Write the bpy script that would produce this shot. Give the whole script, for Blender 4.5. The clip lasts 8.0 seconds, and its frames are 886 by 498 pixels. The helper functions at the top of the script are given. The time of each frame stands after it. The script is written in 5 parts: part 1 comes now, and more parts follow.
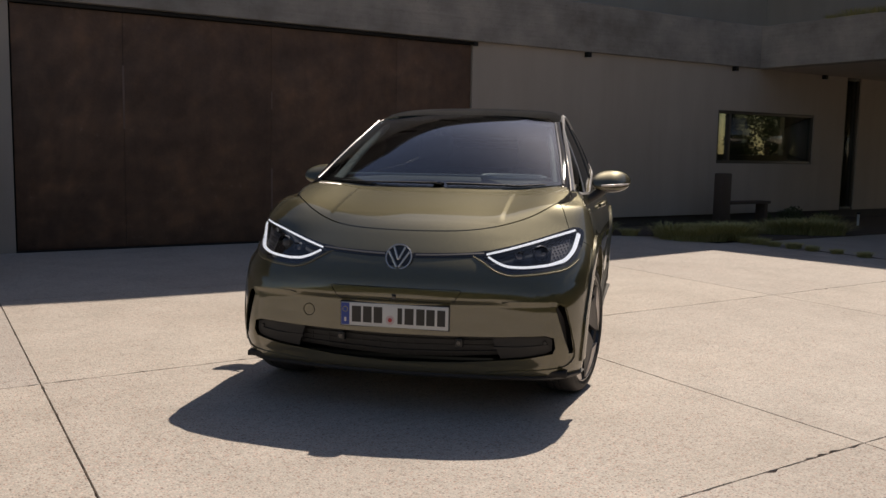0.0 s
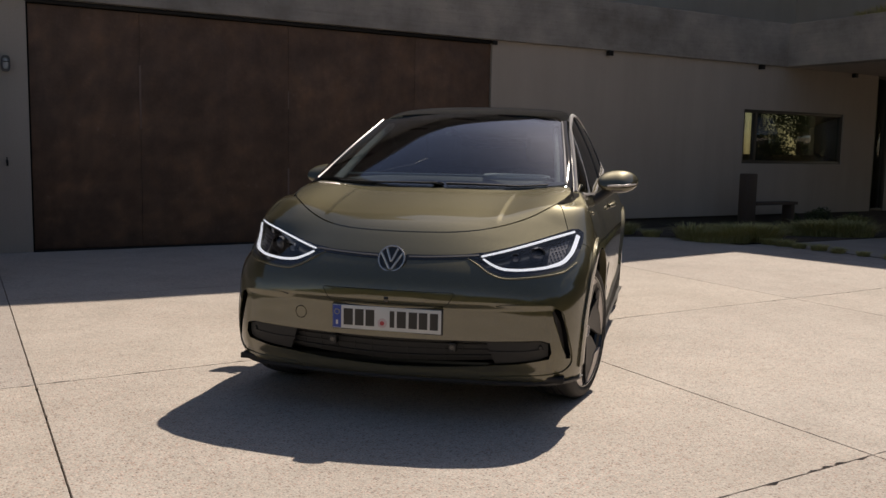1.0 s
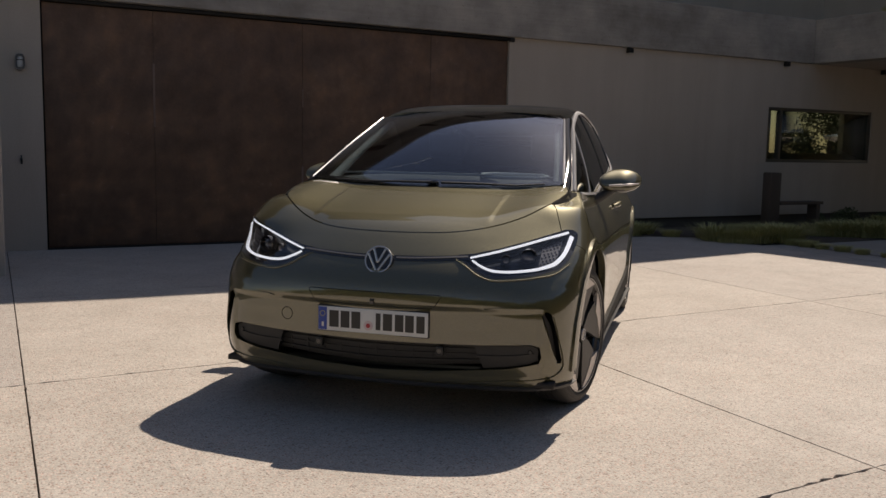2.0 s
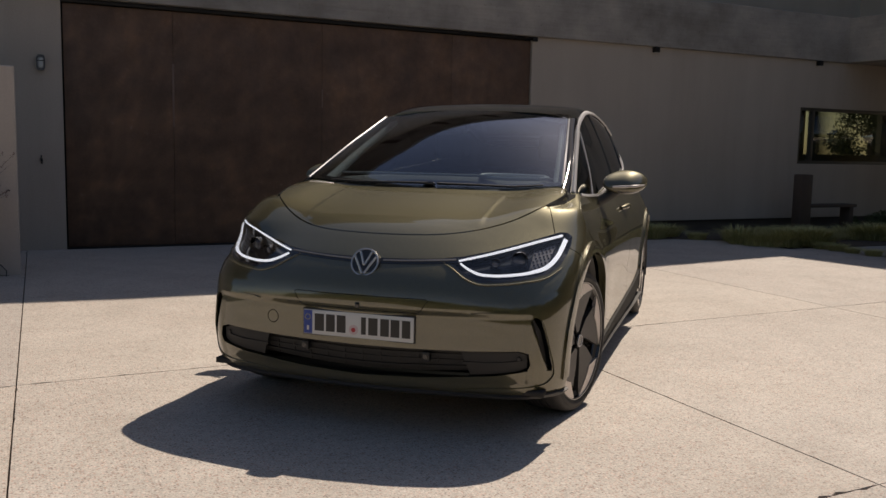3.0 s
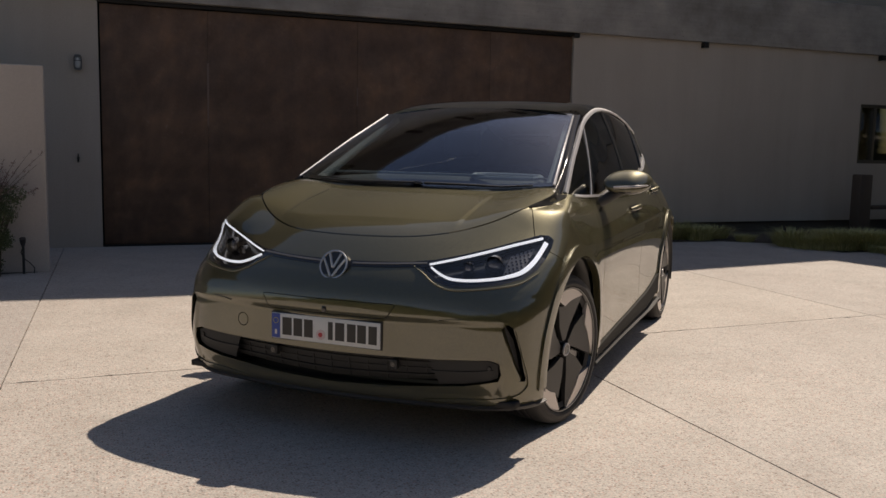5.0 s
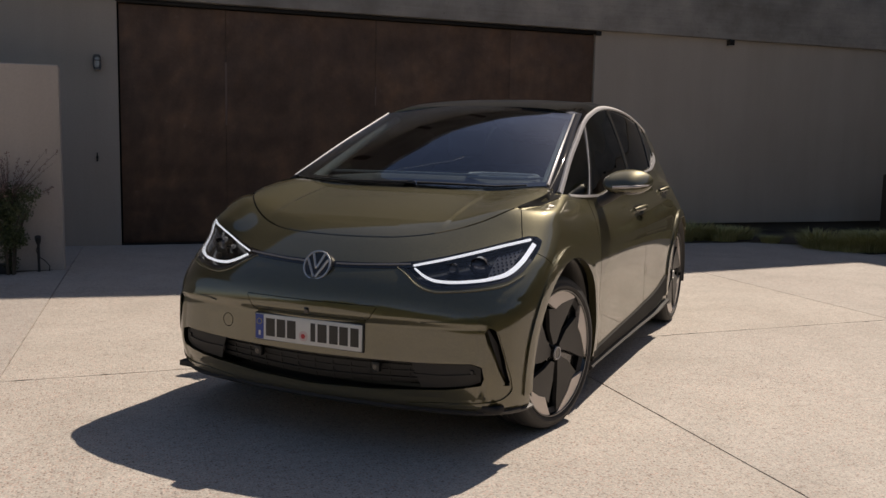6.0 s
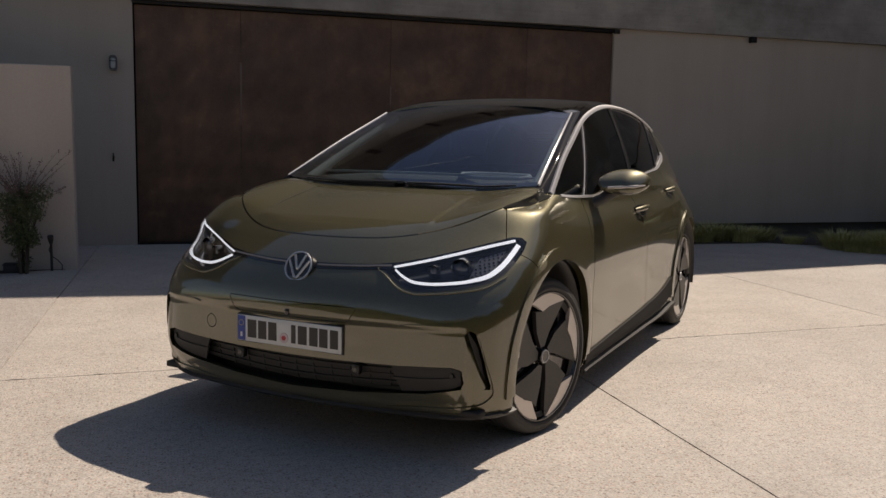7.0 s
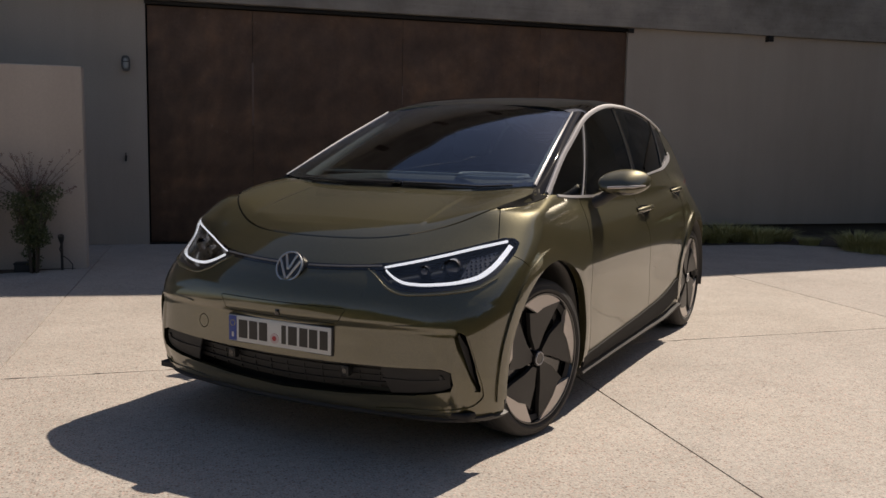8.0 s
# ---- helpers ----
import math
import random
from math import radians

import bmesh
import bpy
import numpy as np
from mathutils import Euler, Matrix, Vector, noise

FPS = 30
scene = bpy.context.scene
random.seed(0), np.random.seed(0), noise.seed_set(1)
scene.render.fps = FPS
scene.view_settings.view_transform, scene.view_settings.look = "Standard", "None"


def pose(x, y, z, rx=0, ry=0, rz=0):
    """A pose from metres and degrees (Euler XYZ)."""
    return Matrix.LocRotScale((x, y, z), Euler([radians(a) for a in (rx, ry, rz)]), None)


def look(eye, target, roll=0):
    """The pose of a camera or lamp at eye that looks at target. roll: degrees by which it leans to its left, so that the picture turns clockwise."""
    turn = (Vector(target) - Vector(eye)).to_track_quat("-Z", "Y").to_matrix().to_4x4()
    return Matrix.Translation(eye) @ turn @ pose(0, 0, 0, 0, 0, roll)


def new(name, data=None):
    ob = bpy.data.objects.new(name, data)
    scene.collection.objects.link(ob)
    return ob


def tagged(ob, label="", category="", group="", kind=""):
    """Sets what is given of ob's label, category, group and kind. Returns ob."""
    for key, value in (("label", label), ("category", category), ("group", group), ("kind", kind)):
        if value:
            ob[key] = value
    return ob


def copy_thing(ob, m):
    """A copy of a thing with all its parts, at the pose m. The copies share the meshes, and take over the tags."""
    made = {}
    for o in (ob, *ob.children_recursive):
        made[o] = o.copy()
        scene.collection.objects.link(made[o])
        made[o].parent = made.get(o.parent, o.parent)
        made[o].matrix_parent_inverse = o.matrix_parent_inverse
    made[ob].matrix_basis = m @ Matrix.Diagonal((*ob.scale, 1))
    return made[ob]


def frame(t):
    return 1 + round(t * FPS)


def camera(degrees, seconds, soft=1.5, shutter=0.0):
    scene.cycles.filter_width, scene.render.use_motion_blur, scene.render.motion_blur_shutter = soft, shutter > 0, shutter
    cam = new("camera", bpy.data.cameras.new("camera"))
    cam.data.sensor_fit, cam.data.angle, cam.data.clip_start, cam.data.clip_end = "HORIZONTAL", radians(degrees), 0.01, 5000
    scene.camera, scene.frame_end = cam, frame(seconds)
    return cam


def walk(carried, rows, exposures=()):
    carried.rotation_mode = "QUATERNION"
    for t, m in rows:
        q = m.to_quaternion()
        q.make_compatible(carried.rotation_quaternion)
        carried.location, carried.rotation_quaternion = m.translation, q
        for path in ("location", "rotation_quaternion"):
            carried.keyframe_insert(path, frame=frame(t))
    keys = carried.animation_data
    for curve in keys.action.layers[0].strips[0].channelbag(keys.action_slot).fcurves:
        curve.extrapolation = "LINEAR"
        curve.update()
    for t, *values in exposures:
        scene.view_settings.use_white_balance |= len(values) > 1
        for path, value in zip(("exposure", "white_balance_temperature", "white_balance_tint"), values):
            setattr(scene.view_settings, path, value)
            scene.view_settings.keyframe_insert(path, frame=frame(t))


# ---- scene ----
cam = camera(53.2, 8.0)
PATH = [
    (0, (1.07, -3.961, 1.269), (0.655, -2.017, 1.042), 1.1),
    (0.5, (1.137, -3.893, 1.269), (0.691, -1.957, 1.041), 1.1),
    (1, (1.209, -3.824, 1.268), (0.729, -1.896, 1.04), 1.1),
    (1.5, (1.281, -3.754, 1.271), (0.772, -1.834, 1.04), 1.1),
    (3, (1.527, -3.505, 1.269), (0.908, -1.617, 1.037), 1.2),
    (3.5, (1.611, -3.426, 1.268), (0.954, -1.551, 1.036), 1.2),
    (4, (1.693, -3.345, 1.273), (1.001, -1.483, 1.038), 1.2),
    (4.5, (1.768, -3.273, 1.272), (1.043, -1.424, 1.036), 1.2),
    (6, (2.002, -3.051, 1.274), (1.173, -1.246, 1.034), 1.2),
    (6.5, (2.078, -2.981, 1.275), (1.216, -1.192, 1.034), 1.2),
    (7, (2.155, -2.911, 1.277), (1.264, -1.137, 1.035), 1.1),
    (7.5, (2.21, -2.856, 1.276), (1.295, -1.094, 1.034), 1.1),
    (8, (2.244, -2.823, 1.275), (1.311, -1.071, 1.033), 1.1),
]
walk(cam, [(t, look(eye, target, roll)) for t, eye, target, roll in PATH], [(0.0, 0.0, 6950, 14), (8.0, 0.0, 6950, 14)])

# ---- world, sun, exposure ----
SUN = Vector((0.18, 0.87, 1.0)).normalized()      # towards the sun
world = bpy.data.worlds.new("sky")
scene.world = world
world.use_nodes = True
wn = world.node_tree.nodes
wl = world.node_tree.links
sky = wn.new("ShaderNodeTexSky")
sky.sky_type = "NISHITA"
sky.sun_disc = False
sky.dust_density = 0.9
sky.ozone_density = 0.7
sky.sun_elevation = math.asin(SUN.z)
sky.sun_rotation = math.atan2(SUN.x, SUN.y)
wl.new(sky.outputs["Color"], wn["Background"].inputs["Color"])
wn["Background"].inputs["Strength"].default_value = 0.072
sun_lamp = new("sun", bpy.data.lights.new("sun", "SUN"))
sun_lamp.data.energy = 4.65
sun_lamp.data.angle = radians(0.5)
sun_lamp.data.color = (1.0, 0.92, 0.80)
sun_lamp.matrix_world = look(SUN * 30, (0, 0, 0))
scene.view_settings.exposure = 0.0


# ---- materials ----
def ramp(nt, fac, stops):
    node = nt.nodes.new("ShaderNodeValToRGB")
    while len(node.color_ramp.elements) < len(stops):
        node.color_ramp.elements.new(0.5)
    for e, (p, c) in zip(node.color_ramp.elements, stops):
        e.position = p
        e.color = (*c, 1) if len(c) == 3 else c
    nt.links.new(fac, node.inputs["Fac"])
    return node.outputs["Color"]


def noise_tex(nt, scale, detail=4.0, rough=0.55, coords=None, stretch=None):
    tex = nt.nodes.new("ShaderNodeTexNoise")
    tex.inputs["Scale"].default_value = scale
    tex.inputs["Detail"].default_value = detail
    tex.inputs["Roughness"].default_value = rough
    if coords is None:
        co = nt.nodes.new("ShaderNodeTexCoord")
        coords = co.outputs["Object"]
    if stretch:
        mp = nt.nodes.new("ShaderNodeMapping")
        mp.inputs["Scale"].default_value = stretch
        nt.links.new(coords, mp.inputs["Vector"])
        coords = mp.outputs["Vector"]
    nt.links.new(coords, tex.inputs["Vector"])
    return tex.outputs["Fac"]


def mix_col(nt, fac, a, b, mode="MIX"):
    node = nt.nodes.new("ShaderNodeMix")
    node.data_type, node.blend_type = "RGBA", mode
    for value, sock in ((fac, node.inputs[0]), (a, node.inputs[6]), (b, node.inputs[7])):
        if isinstance(value, bpy.types.NodeSocket):
            nt.links.new(value, sock)
        elif isinstance(value, (int, float)):
            sock.default_value = value
        else:
            sock.default_value = (*value, 1)
    return node.outputs[2]


def material(name, colour, rough=0.5, metal=0.0, coat=0.0, ior=1.5):
    m = bpy.data.materials.new(name)
    m.use_nodes = True
    b = m.node_tree.nodes["Principled BSDF"]
    b.inputs["Base Color"].default_value = (*colour, 1)
    b.inputs["Roughness"].default_value = rough
    b.inputs["Metallic"].default_value = metal
    b.inputs["Coat Weight"].default_value = coat
    b.inputs["Coat Roughness"].default_value = 0.02
    b.inputs["IOR"].default_value = ior
    return m


def shader(m):
    return m.node_tree, m.node_tree.nodes["Principled BSDF"]


def bump(m, height, strength=0.3, distance=0.01):
    nt, b = shader(m)
    node = nt.nodes.new("ShaderNodeBump")
    node.inputs["Strength"].default_value = strength
    node.inputs["Distance"].default_value = distance
    nt.links.new(height, node.inputs["Height"])
    nt.links.new(node.outputs["Normal"], b.inputs["Normal"])


M = {}


def flake_paint():
    """Olive gold metallic: a gold flake layer under a clear coat like a mirror."""
    m = material("olive_metallic_paint", (0.099, 0.085, 0.039), 0.47, 0.76, 1.0)
    nt, b = shader(m)
    co = nt.nodes.new("ShaderNodeTexCoord").outputs["Object"]
    cell = nt.nodes.new("ShaderNodeTexVoronoi")
    cell.inputs["Scale"].default_value = 900.0
    nt.links.new(co, cell.inputs["Vector"])
    sep = nt.nodes.new("ShaderNodeSeparateColor")
    nt.links.new(cell.outputs["Color"], sep.inputs["Color"])
    tint = ramp(nt, sep.outputs[0], [(0.0, (0.077, 0.069, 0.031)), (0.6, (0.095, 0.084, 0.038)), (1.0, (0.150, 0.133, 0.063))])
    nt.links.new(tint, b.inputs["Base Color"])
    b.inputs["Coat IOR"].default_value = 1.9
    b.inputs["Coat Roughness"].default_value = 0.008
    return m


M["paint"] = flake_paint()
M["black_gloss"] = material("black_gloss", (0.014, 0.0135, 0.014), 0.06, 0.0, 0.6)
M["black_plastic"] = material("black_plastic", (0.034, 0.032, 0.031), 0.55)
M["rubber"] = material("tyre_rubber", (0.036, 0.034, 0.033), 0.7)
M["silver"] = material("satin_silver", (0.52, 0.51, 0.52), 0.38, 0.3)
M["bar_grey"] = material("satin_grey_bar", (0.17, 0.165, 0.17), 0.4, 0.3)
M["badge_silver"] = material("bright_silver", (0.62, 0.61, 0.60), 0.25, 0.7)
M["pillar_black"] = material("pillar_black", (0.010, 0.010, 0.013), 0.05, 0.0, 0.0, 1.2)
M["dark"] = material("dark_void", (0.03, 0.028, 0.027), 0.8)


def pane(name, tint, gloss=1.0, tone=(1, 1, 1)):
    """A thin sheet of glass: tinted, with the mirror image that glass gives."""
    m = bpy.data.materials.new(name)
    m.use_nodes = True
    nt = m.node_tree
    nt.nodes.clear()
    out = nt.nodes.new("ShaderNodeOutputMaterial")
    mixer = nt.nodes.new("ShaderNodeMixShader")
    clear = nt.nodes.new("ShaderNodeBsdfTransparent")
    clear.inputs["Color"].default_value = (*tint, 1)
    shine = nt.nodes.new("ShaderNodeBsdfGlossy")
    shine.inputs["Roughness"].default_value = 0.0
    shine.inputs["Color"].default_value = (*tone, 1)
    lw = nt.nodes.new("ShaderNodeLayerWeight")
    p5 = nt.nodes.new("ShaderNodeMath")
    p5.operation = "POWER"
    p5.inputs[1].default_value = 5.0
    fr = nt.nodes.new("ShaderNodeMath")
    fr.operation = "MULTIPLY_ADD"
    fr.inputs[1].default_value = 0.955 * gloss
    fr.inputs[2].default_value = 0.045 * gloss
    nt.links.new(lw.outputs["Facing"], p5.inputs[0])
    nt.links.new(p5.outputs[0], fr.inputs[0])
    nt.links.new(fr.outputs[0], mixer.inputs["Fac"])
    nt.links.new(clear.outputs[0], mixer.inputs[1])
    nt.links.new(shine.outputs[0], mixer.inputs[2])
    nt.links.new(mixer.outputs[0], out.inputs["Surface"])
    return m


M["glass"] = pane("tinted_glass", (0.70, 0.74, 0.75), 1.4, (0.82, 0.86, 1.0))
M["glass_dark"] = pane("privacy_glass", (0.22, 0.22, 0.21))
M["housing"] = material("lamp_housing", (0.012, 0.013, 0.016), 0.15)
M["lamp_grey"] = material("lamp_plate_grey", (0.13, 0.135, 0.145), 0.4, 0.4)
M["lamp_glass"] = material("projector_glass", (0.03, 0.035, 0.05), 0.03, 0.0, 1.0)
M["lamp_clear"] = material("indicator_clear", (0.55, 0.50, 0.46), 0.2, 0.3, 0.6)
M["red_lamp"] = material("red_tail_lens", (0.25, 0.01, 0.01), 0.1, 0.0, 0.8)
M["sill_grey"] = material("sill_grey", (0.06, 0.057, 0.055), 0.7, 0.0, 0.0, 1.3)
M["grille"] = material("grille_black", (0.030, 0.028, 0.026), 0.6)
# dull near-black: shade in the bonnet's gaps put into a colour
M["gap_shade"] = material("shut_gap_shade", (0.010, 0.010, 0.010), 0.9, 0.0, 0.0, 1.2)
M["sill_black"] = material("sill_black", (0.026, 0.025, 0.024), 0.8, 0.0, 0.0, 1.25)
M["seal"] = material("window_seal", (0.07, 0.068, 0.066), 0.5)
M["sensor"] = material("sensor_grey", (0.022, 0.022, 0.022), 0.35)
M["plate_white"] = material("plate_white", (0.68, 0.68, 0.66), 0.35)
M["plate_blue"] = material("plate_blue", (0.02, 0.06, 0.32), 0.35)
M["plate_star"] = material("plate_star", (0.45, 0.42, 0.10), 0.4)
M["plate_ink"] = material("plate_ink", (0.02, 0.02, 0.02), 0.4)
M["plate_seal"] = material("plate_seal", (0.62, 0.50, 0.50), 0.4)
M["plate_red"] = material("plate_red", (0.45, 0.03, 0.04), 0.4)
M["cabin"] = material("cabin_cloth", (0.045, 0.044, 0.045), 0.85)
M["dash"] = material("dashboard_grey", (0.19, 0.195, 0.20), 0.7)
M["dash_light"] = material("display_surround", (0.75, 0.77, 0.80), 0.5)
M["lining"] = material("pillar_lining", (0.50, 0.52, 0.50), 0.8)
M["lens"] = pane("lamp_lens", (0.9, 0.9, 0.92))
M["inlay"] = material("machined_inlay", (0.66, 0.60, 0.555), 0.38, 0.45)
M["blade"] = material("charcoal_blade", (0.045, 0.043, 0.042), 0.4, 0.3)
M["led"] = material("white_led", (0.5, 0.5, 0.5), 0.4)
M["led"].node_tree.nodes["Principled BSDF"].inputs["Emission Color"].default_value = (0.88, 0.94, 1.0, 1)
M["led"].node_tree.nodes["Principled BSDF"].inputs["Emission Strength"].default_value = 1.0



# -- surfaces of the place --
def concrete_paving():
    m = material("exposed_aggregate_concrete", (0.45, 0.39, 0.33), 0.85)
    nt, b = shader(m)
    co = nt.nodes.new("ShaderNodeTexCoord").outputs["Object"]
    vor = nt.nodes.new("ShaderNodeTexVoronoi")
    vor.inputs["Scale"].default_value = 85.0
    nt.links.new(co, vor.inputs["Vector"])
    wob = noise_tex(nt, 90.0, 2.0, 0.5, co)
    # each pebble has a colour of its own; most are close to the cement's
    sep = nt.nodes.new("ShaderNodeSeparateColor")
    nt.links.new(vor.outputs["Color"], sep.inputs["Color"])
    peb = ramp(nt, sep.outputs[0], [(0.0, (0.17, 0.14, 0.13)), (0.12, (0.30, 0.23, 0.19)), (0.28, (0.47, 0.34, 0.28)), (0.5, (0.52, 0.45, 0.39)), (0.8, (0.60, 0.54, 0.48)), (1.0, (0.54, 0.37, 0.31))])
    cement = ramp(nt, noise_tex(nt, 3.0, 5.0, 0.6, co), [(0.3, (0.42, 0.390, 0.345)), (0.7, (0.51, 0.474, 0.422))])
    inner = ramp(nt, vor.outputs["Distance"], [(0.30, (1, 1, 1)), (0.52, (0, 0, 0))])
    worn = ramp(nt, noise_tex(nt, 0.9, 6.0, 0.65, co), [(0.36, (0.60, 0.60, 0.60)), (0.62, (1, 1, 1))])
    both = mix_col(nt, 1.0, inner, worn, "MULTIPLY")
    col = mix_col(nt, both, cement, peb)
    big = nt.nodes.new("ShaderNodeTexVoronoi")
    big.inputs["Scale"].default_value = 48.0
    nt.links.new(co, big.inputs["Vector"])
    sep2 = nt.nodes.new("ShaderNodeSeparateColor")
    nt.links.new(big.outputs["Color"], sep2.inputs["Color"])
    stone = ramp(nt, sep2.outputs[1], [(0.0, (0.20, 0.16, 0.14)), (0.35, (0.40, 0.27, 0.22)), (0.65, (0.36, 0.33, 0.30)), (1.0, (0.64, 0.60, 0.55))])
    core = ramp(nt, big.outputs["Distance"], [(0.18, (1, 1, 1)), (0.34, (0, 0, 0))])
    few = ramp(nt, sep2.outputs[0], [(0.74, (0, 0, 0)), (0.78, (0.9, 0.9, 0.9))])
    col = mix_col(nt, mix_col(nt, 1.0, core, few, "MULTIPLY"), col, stone)
    grit = ramp(nt, noise_tex(nt, 110.0, 3.0, 0.75, co), [(0.30, (0.30, 0.28, 0.27)), (0.45, (1, 1, 1)), (0.72, (1.30, 1.27, 1.24))])
    col = mix_col(nt, 0.9, col, grit, "MULTIPLY")
    stain = ramp(nt, noise_tex(nt, 0.35, 7.0, 0.7, co), [(0.30, (0.80, 0.78, 0.76)), (0.55, (1, 1, 1)), (0.75, (1.06, 1.05, 1.03))])
    col = mix_col(nt, 0.85, col, stain, "MULTIPLY")
    clump = ramp(nt, noise_tex(nt, 26.0, 5.0, 0.75, co), [(0.30, (0.80, 0.77, 0.75)), (0.5, (1, 1, 1)), (0.72, (1.14, 1.13, 1.11))])
    col = mix_col(nt, 0.9, col, clump, "MULTIPLY")
    spot = ramp(nt, noise_tex(nt, 7.0, 3.0, 0.5, co), [(0.20, (0.82, 0.80, 0.78)), (0.28, (1, 1, 1))])
    col = mix_col(nt, 0.8, col, spot, "MULTIPLY")
    info = nt.nodes.new("ShaderNodeObjectInfo")
    tone = ramp(nt, info.outputs["Random"], [(0.0, (0.94, 0.94, 0.95)), (1.0, (1.04, 1.03, 1.01))])
    col = mix_col(nt, 1.0, col, tone, "MULTIPLY")
    col = mix_col(nt, 1.0, col, (0.985, 0.995, 1.035), "MULTIPLY")
    nt.links.new(col, b.inputs["Base Color"])
    h = mix_col(nt, 0.5, vor.outputs["Distance"], wob)
    bump(m, h, 0.6, 0.004)
    return m


def plaster_wall(name, c0, c1):
    m = material(name, c0, 0.9)
    nt, b = shader(m)
    co = nt.nodes.new("ShaderNodeTexCoord").outputs["Object"]
    big = ramp(nt, noise_tex(nt, 0.45, 6.0, 0.62, co), [(0.3, c0), (0.7, c1)])
    drip = ramp(nt, noise_tex(nt, 1.0, 5.0, 0.6, co, (2.2, 2.2, 0.25)), [(0.35, (0.88, 0.87, 0.86)), (0.6, (1, 1, 1))])
    fine = ramp(nt, noise_tex(nt, 55.0, 3.0, 0.6, co), [(0.3, (0.93, 0.93, 0.93)), (0.7, (1.04, 1.04, 1.04))])
    col = mix_col(nt, 0.7, big, drip, "MULTIPLY")
    col = mix_col(nt, 0.7, col, fine, "MULTIPLY")
    nt.links.new(col, b.inputs["Base Color"])
    bump(m, noise_tex(nt, 38.0, 5.0, 0.6, co), 0.25, 0.004)
    return m


def board_concrete():
    m = material("board_formed_concrete", (0.24, 0.23, 0.22), 0.88)
    nt, b = shader(m)
    co = nt.nodes.new("ShaderNodeTexCoord").outputs["Object"]
    grain = noise_tex(nt, 3.0, 6.0, 0.7, co, (0.5, 0.5, 9.0))
    blot = noise_tex(nt, 1.1, 6.0, 0.65, co)
    g = ramp(nt, grain, [(0.25, (0.325, 0.29, 0.255)), (0.5, (0.365, 0.325, 0.286)), (0.8, (0.41, 0.365, 0.32))])
    s = ramp(nt, blot, [(0.3, (0.55, 0.54, 0.53)), (0.52, (1, 1, 1)), (0.75, (1.45, 1.42, 1.38))])
    col = mix_col(nt, 0.9, g, s, "MULTIPLY")
    pits = ramp(nt, noise_tex(nt, 26.0, 3.0, 0.6, co), [(0.25, (0.62, 0.62, 0.62)), (0.36, (1, 1, 1))])
    col = mix_col(nt, 0.8, col, pits, "MULTIPLY")
    nt.links.new(col, b.inputs["Base Color"])
    bump(m, grain, 0.3, 0.008)
    return m


def rusted_steel():
    m = material("rusted_steel", (0.06, 0.03, 0.02), 0.62, 0.15)
    nt, b = shader(m)
    co = nt.nodes.new("ShaderNodeTexCoord").outputs["Object"]
    big = ramp(nt, noise_tex(nt, 0.9, 7.0, 0.68, co), [(0.28, (0.100, 0.060, 0.040)), (0.5, (0.165, 0.095, 0.059)), (0.72, (0.255, 0.138, 0.077))])
    run = ramp(nt, noise_tex(nt, 2.0, 6.0, 0.65, co, (3.0, 3.0, 0.6)), [(0.30, (0.72, 0.72, 0.74)), (0.55, (1, 1, 1)), (0.78, (1.30, 1.24, 1.18))])
    col = mix_col(nt, 0.45, big, run, "MULTIPLY")
    cloud = ramp(nt, noise_tex(nt, 3.5, 8.0, 0.72, co), [(0.30, (0.70, 0.70, 0.72)), (0.5, (1, 1, 1)), (0.70, (1.40, 1.30, 1.15))])
    col = mix_col(nt, 0.8, col, cloud, "MULTIPLY")
    fleck = ramp(nt, noise_tex(nt, 14.0, 8.0, 0.8, co), [(0.58, (0, 0, 0)), (0.68, (1, 1, 1))])
    where = ramp(nt, noise_tex(nt, 0.9, 4.0, 0.6, co), [(0.46, (0, 0, 0)), (0.60, (1, 1, 1))])
    mask = mix_col(nt, 1.0, fleck, where, "MULTIPLY")
    col = mix_col(nt, mask, col, (0.26, 0.175, 0.135))
    scrape = ramp(nt, noise_tex(nt, 5.0, 8.0, 0.8, co, (0.5, 0.5, 5.0)), [(0.64, (0, 0, 0)), (0.72, (0.8, 0.8, 0.8))])
    col = mix_col(nt, mix_col(nt, 1.0, scrape, where, "MULTIPLY"), col, (0.24, 0.17, 0.14))
    nt.links.new(col, b.inputs["Base Color"])
    rr = ramp(nt, noise_tex(nt, 3.0, 5.0, 0.6, co), [(0.3, (0.5, 0.5, 0.5)), (0.7, (0.8, 0.8, 0.8))])
    nt.links.new(rr, b.inputs["Roughness"])
    bump(m, noise_tex(nt, 30.0, 6.0, 0.7, co), 0.3, 0.004)
    return m


def leaf(name, dark, light, rough=0.55):
    m = material(name, dark, rough)
    nt, b = shader(m)
    geo = nt.nodes.new("ShaderNodeNewGeometry")
    col = ramp(nt, geo.outputs["Random Per Island"], [(0.0, dark), (1.0, light)])
    nt.links.new(col, b.inputs["Base Color"])
    b.inputs["Subsurface Weight"].default_value = 0.0
    return m


def soil():
    m = material("dark_mulch", (0.035, 0.027, 0.02), 0.95)
    nt, b = shader(m)
    co = nt.nodes.new("ShaderNodeTexCoord").outputs["Object"]
    col = ramp(nt, noise_tex(nt, 22.0, 6.0, 0.7, co), [(0.3, (0.055, 0.042, 0.032)), (0.7, (0.15, 0.118, 0.090))])
    nt.links.new(col, b.inputs["Base Color"])
    bump(m, noise_tex(nt, 30.0, 5.0, 0.7, co), 0.8, 0.02)
    return m


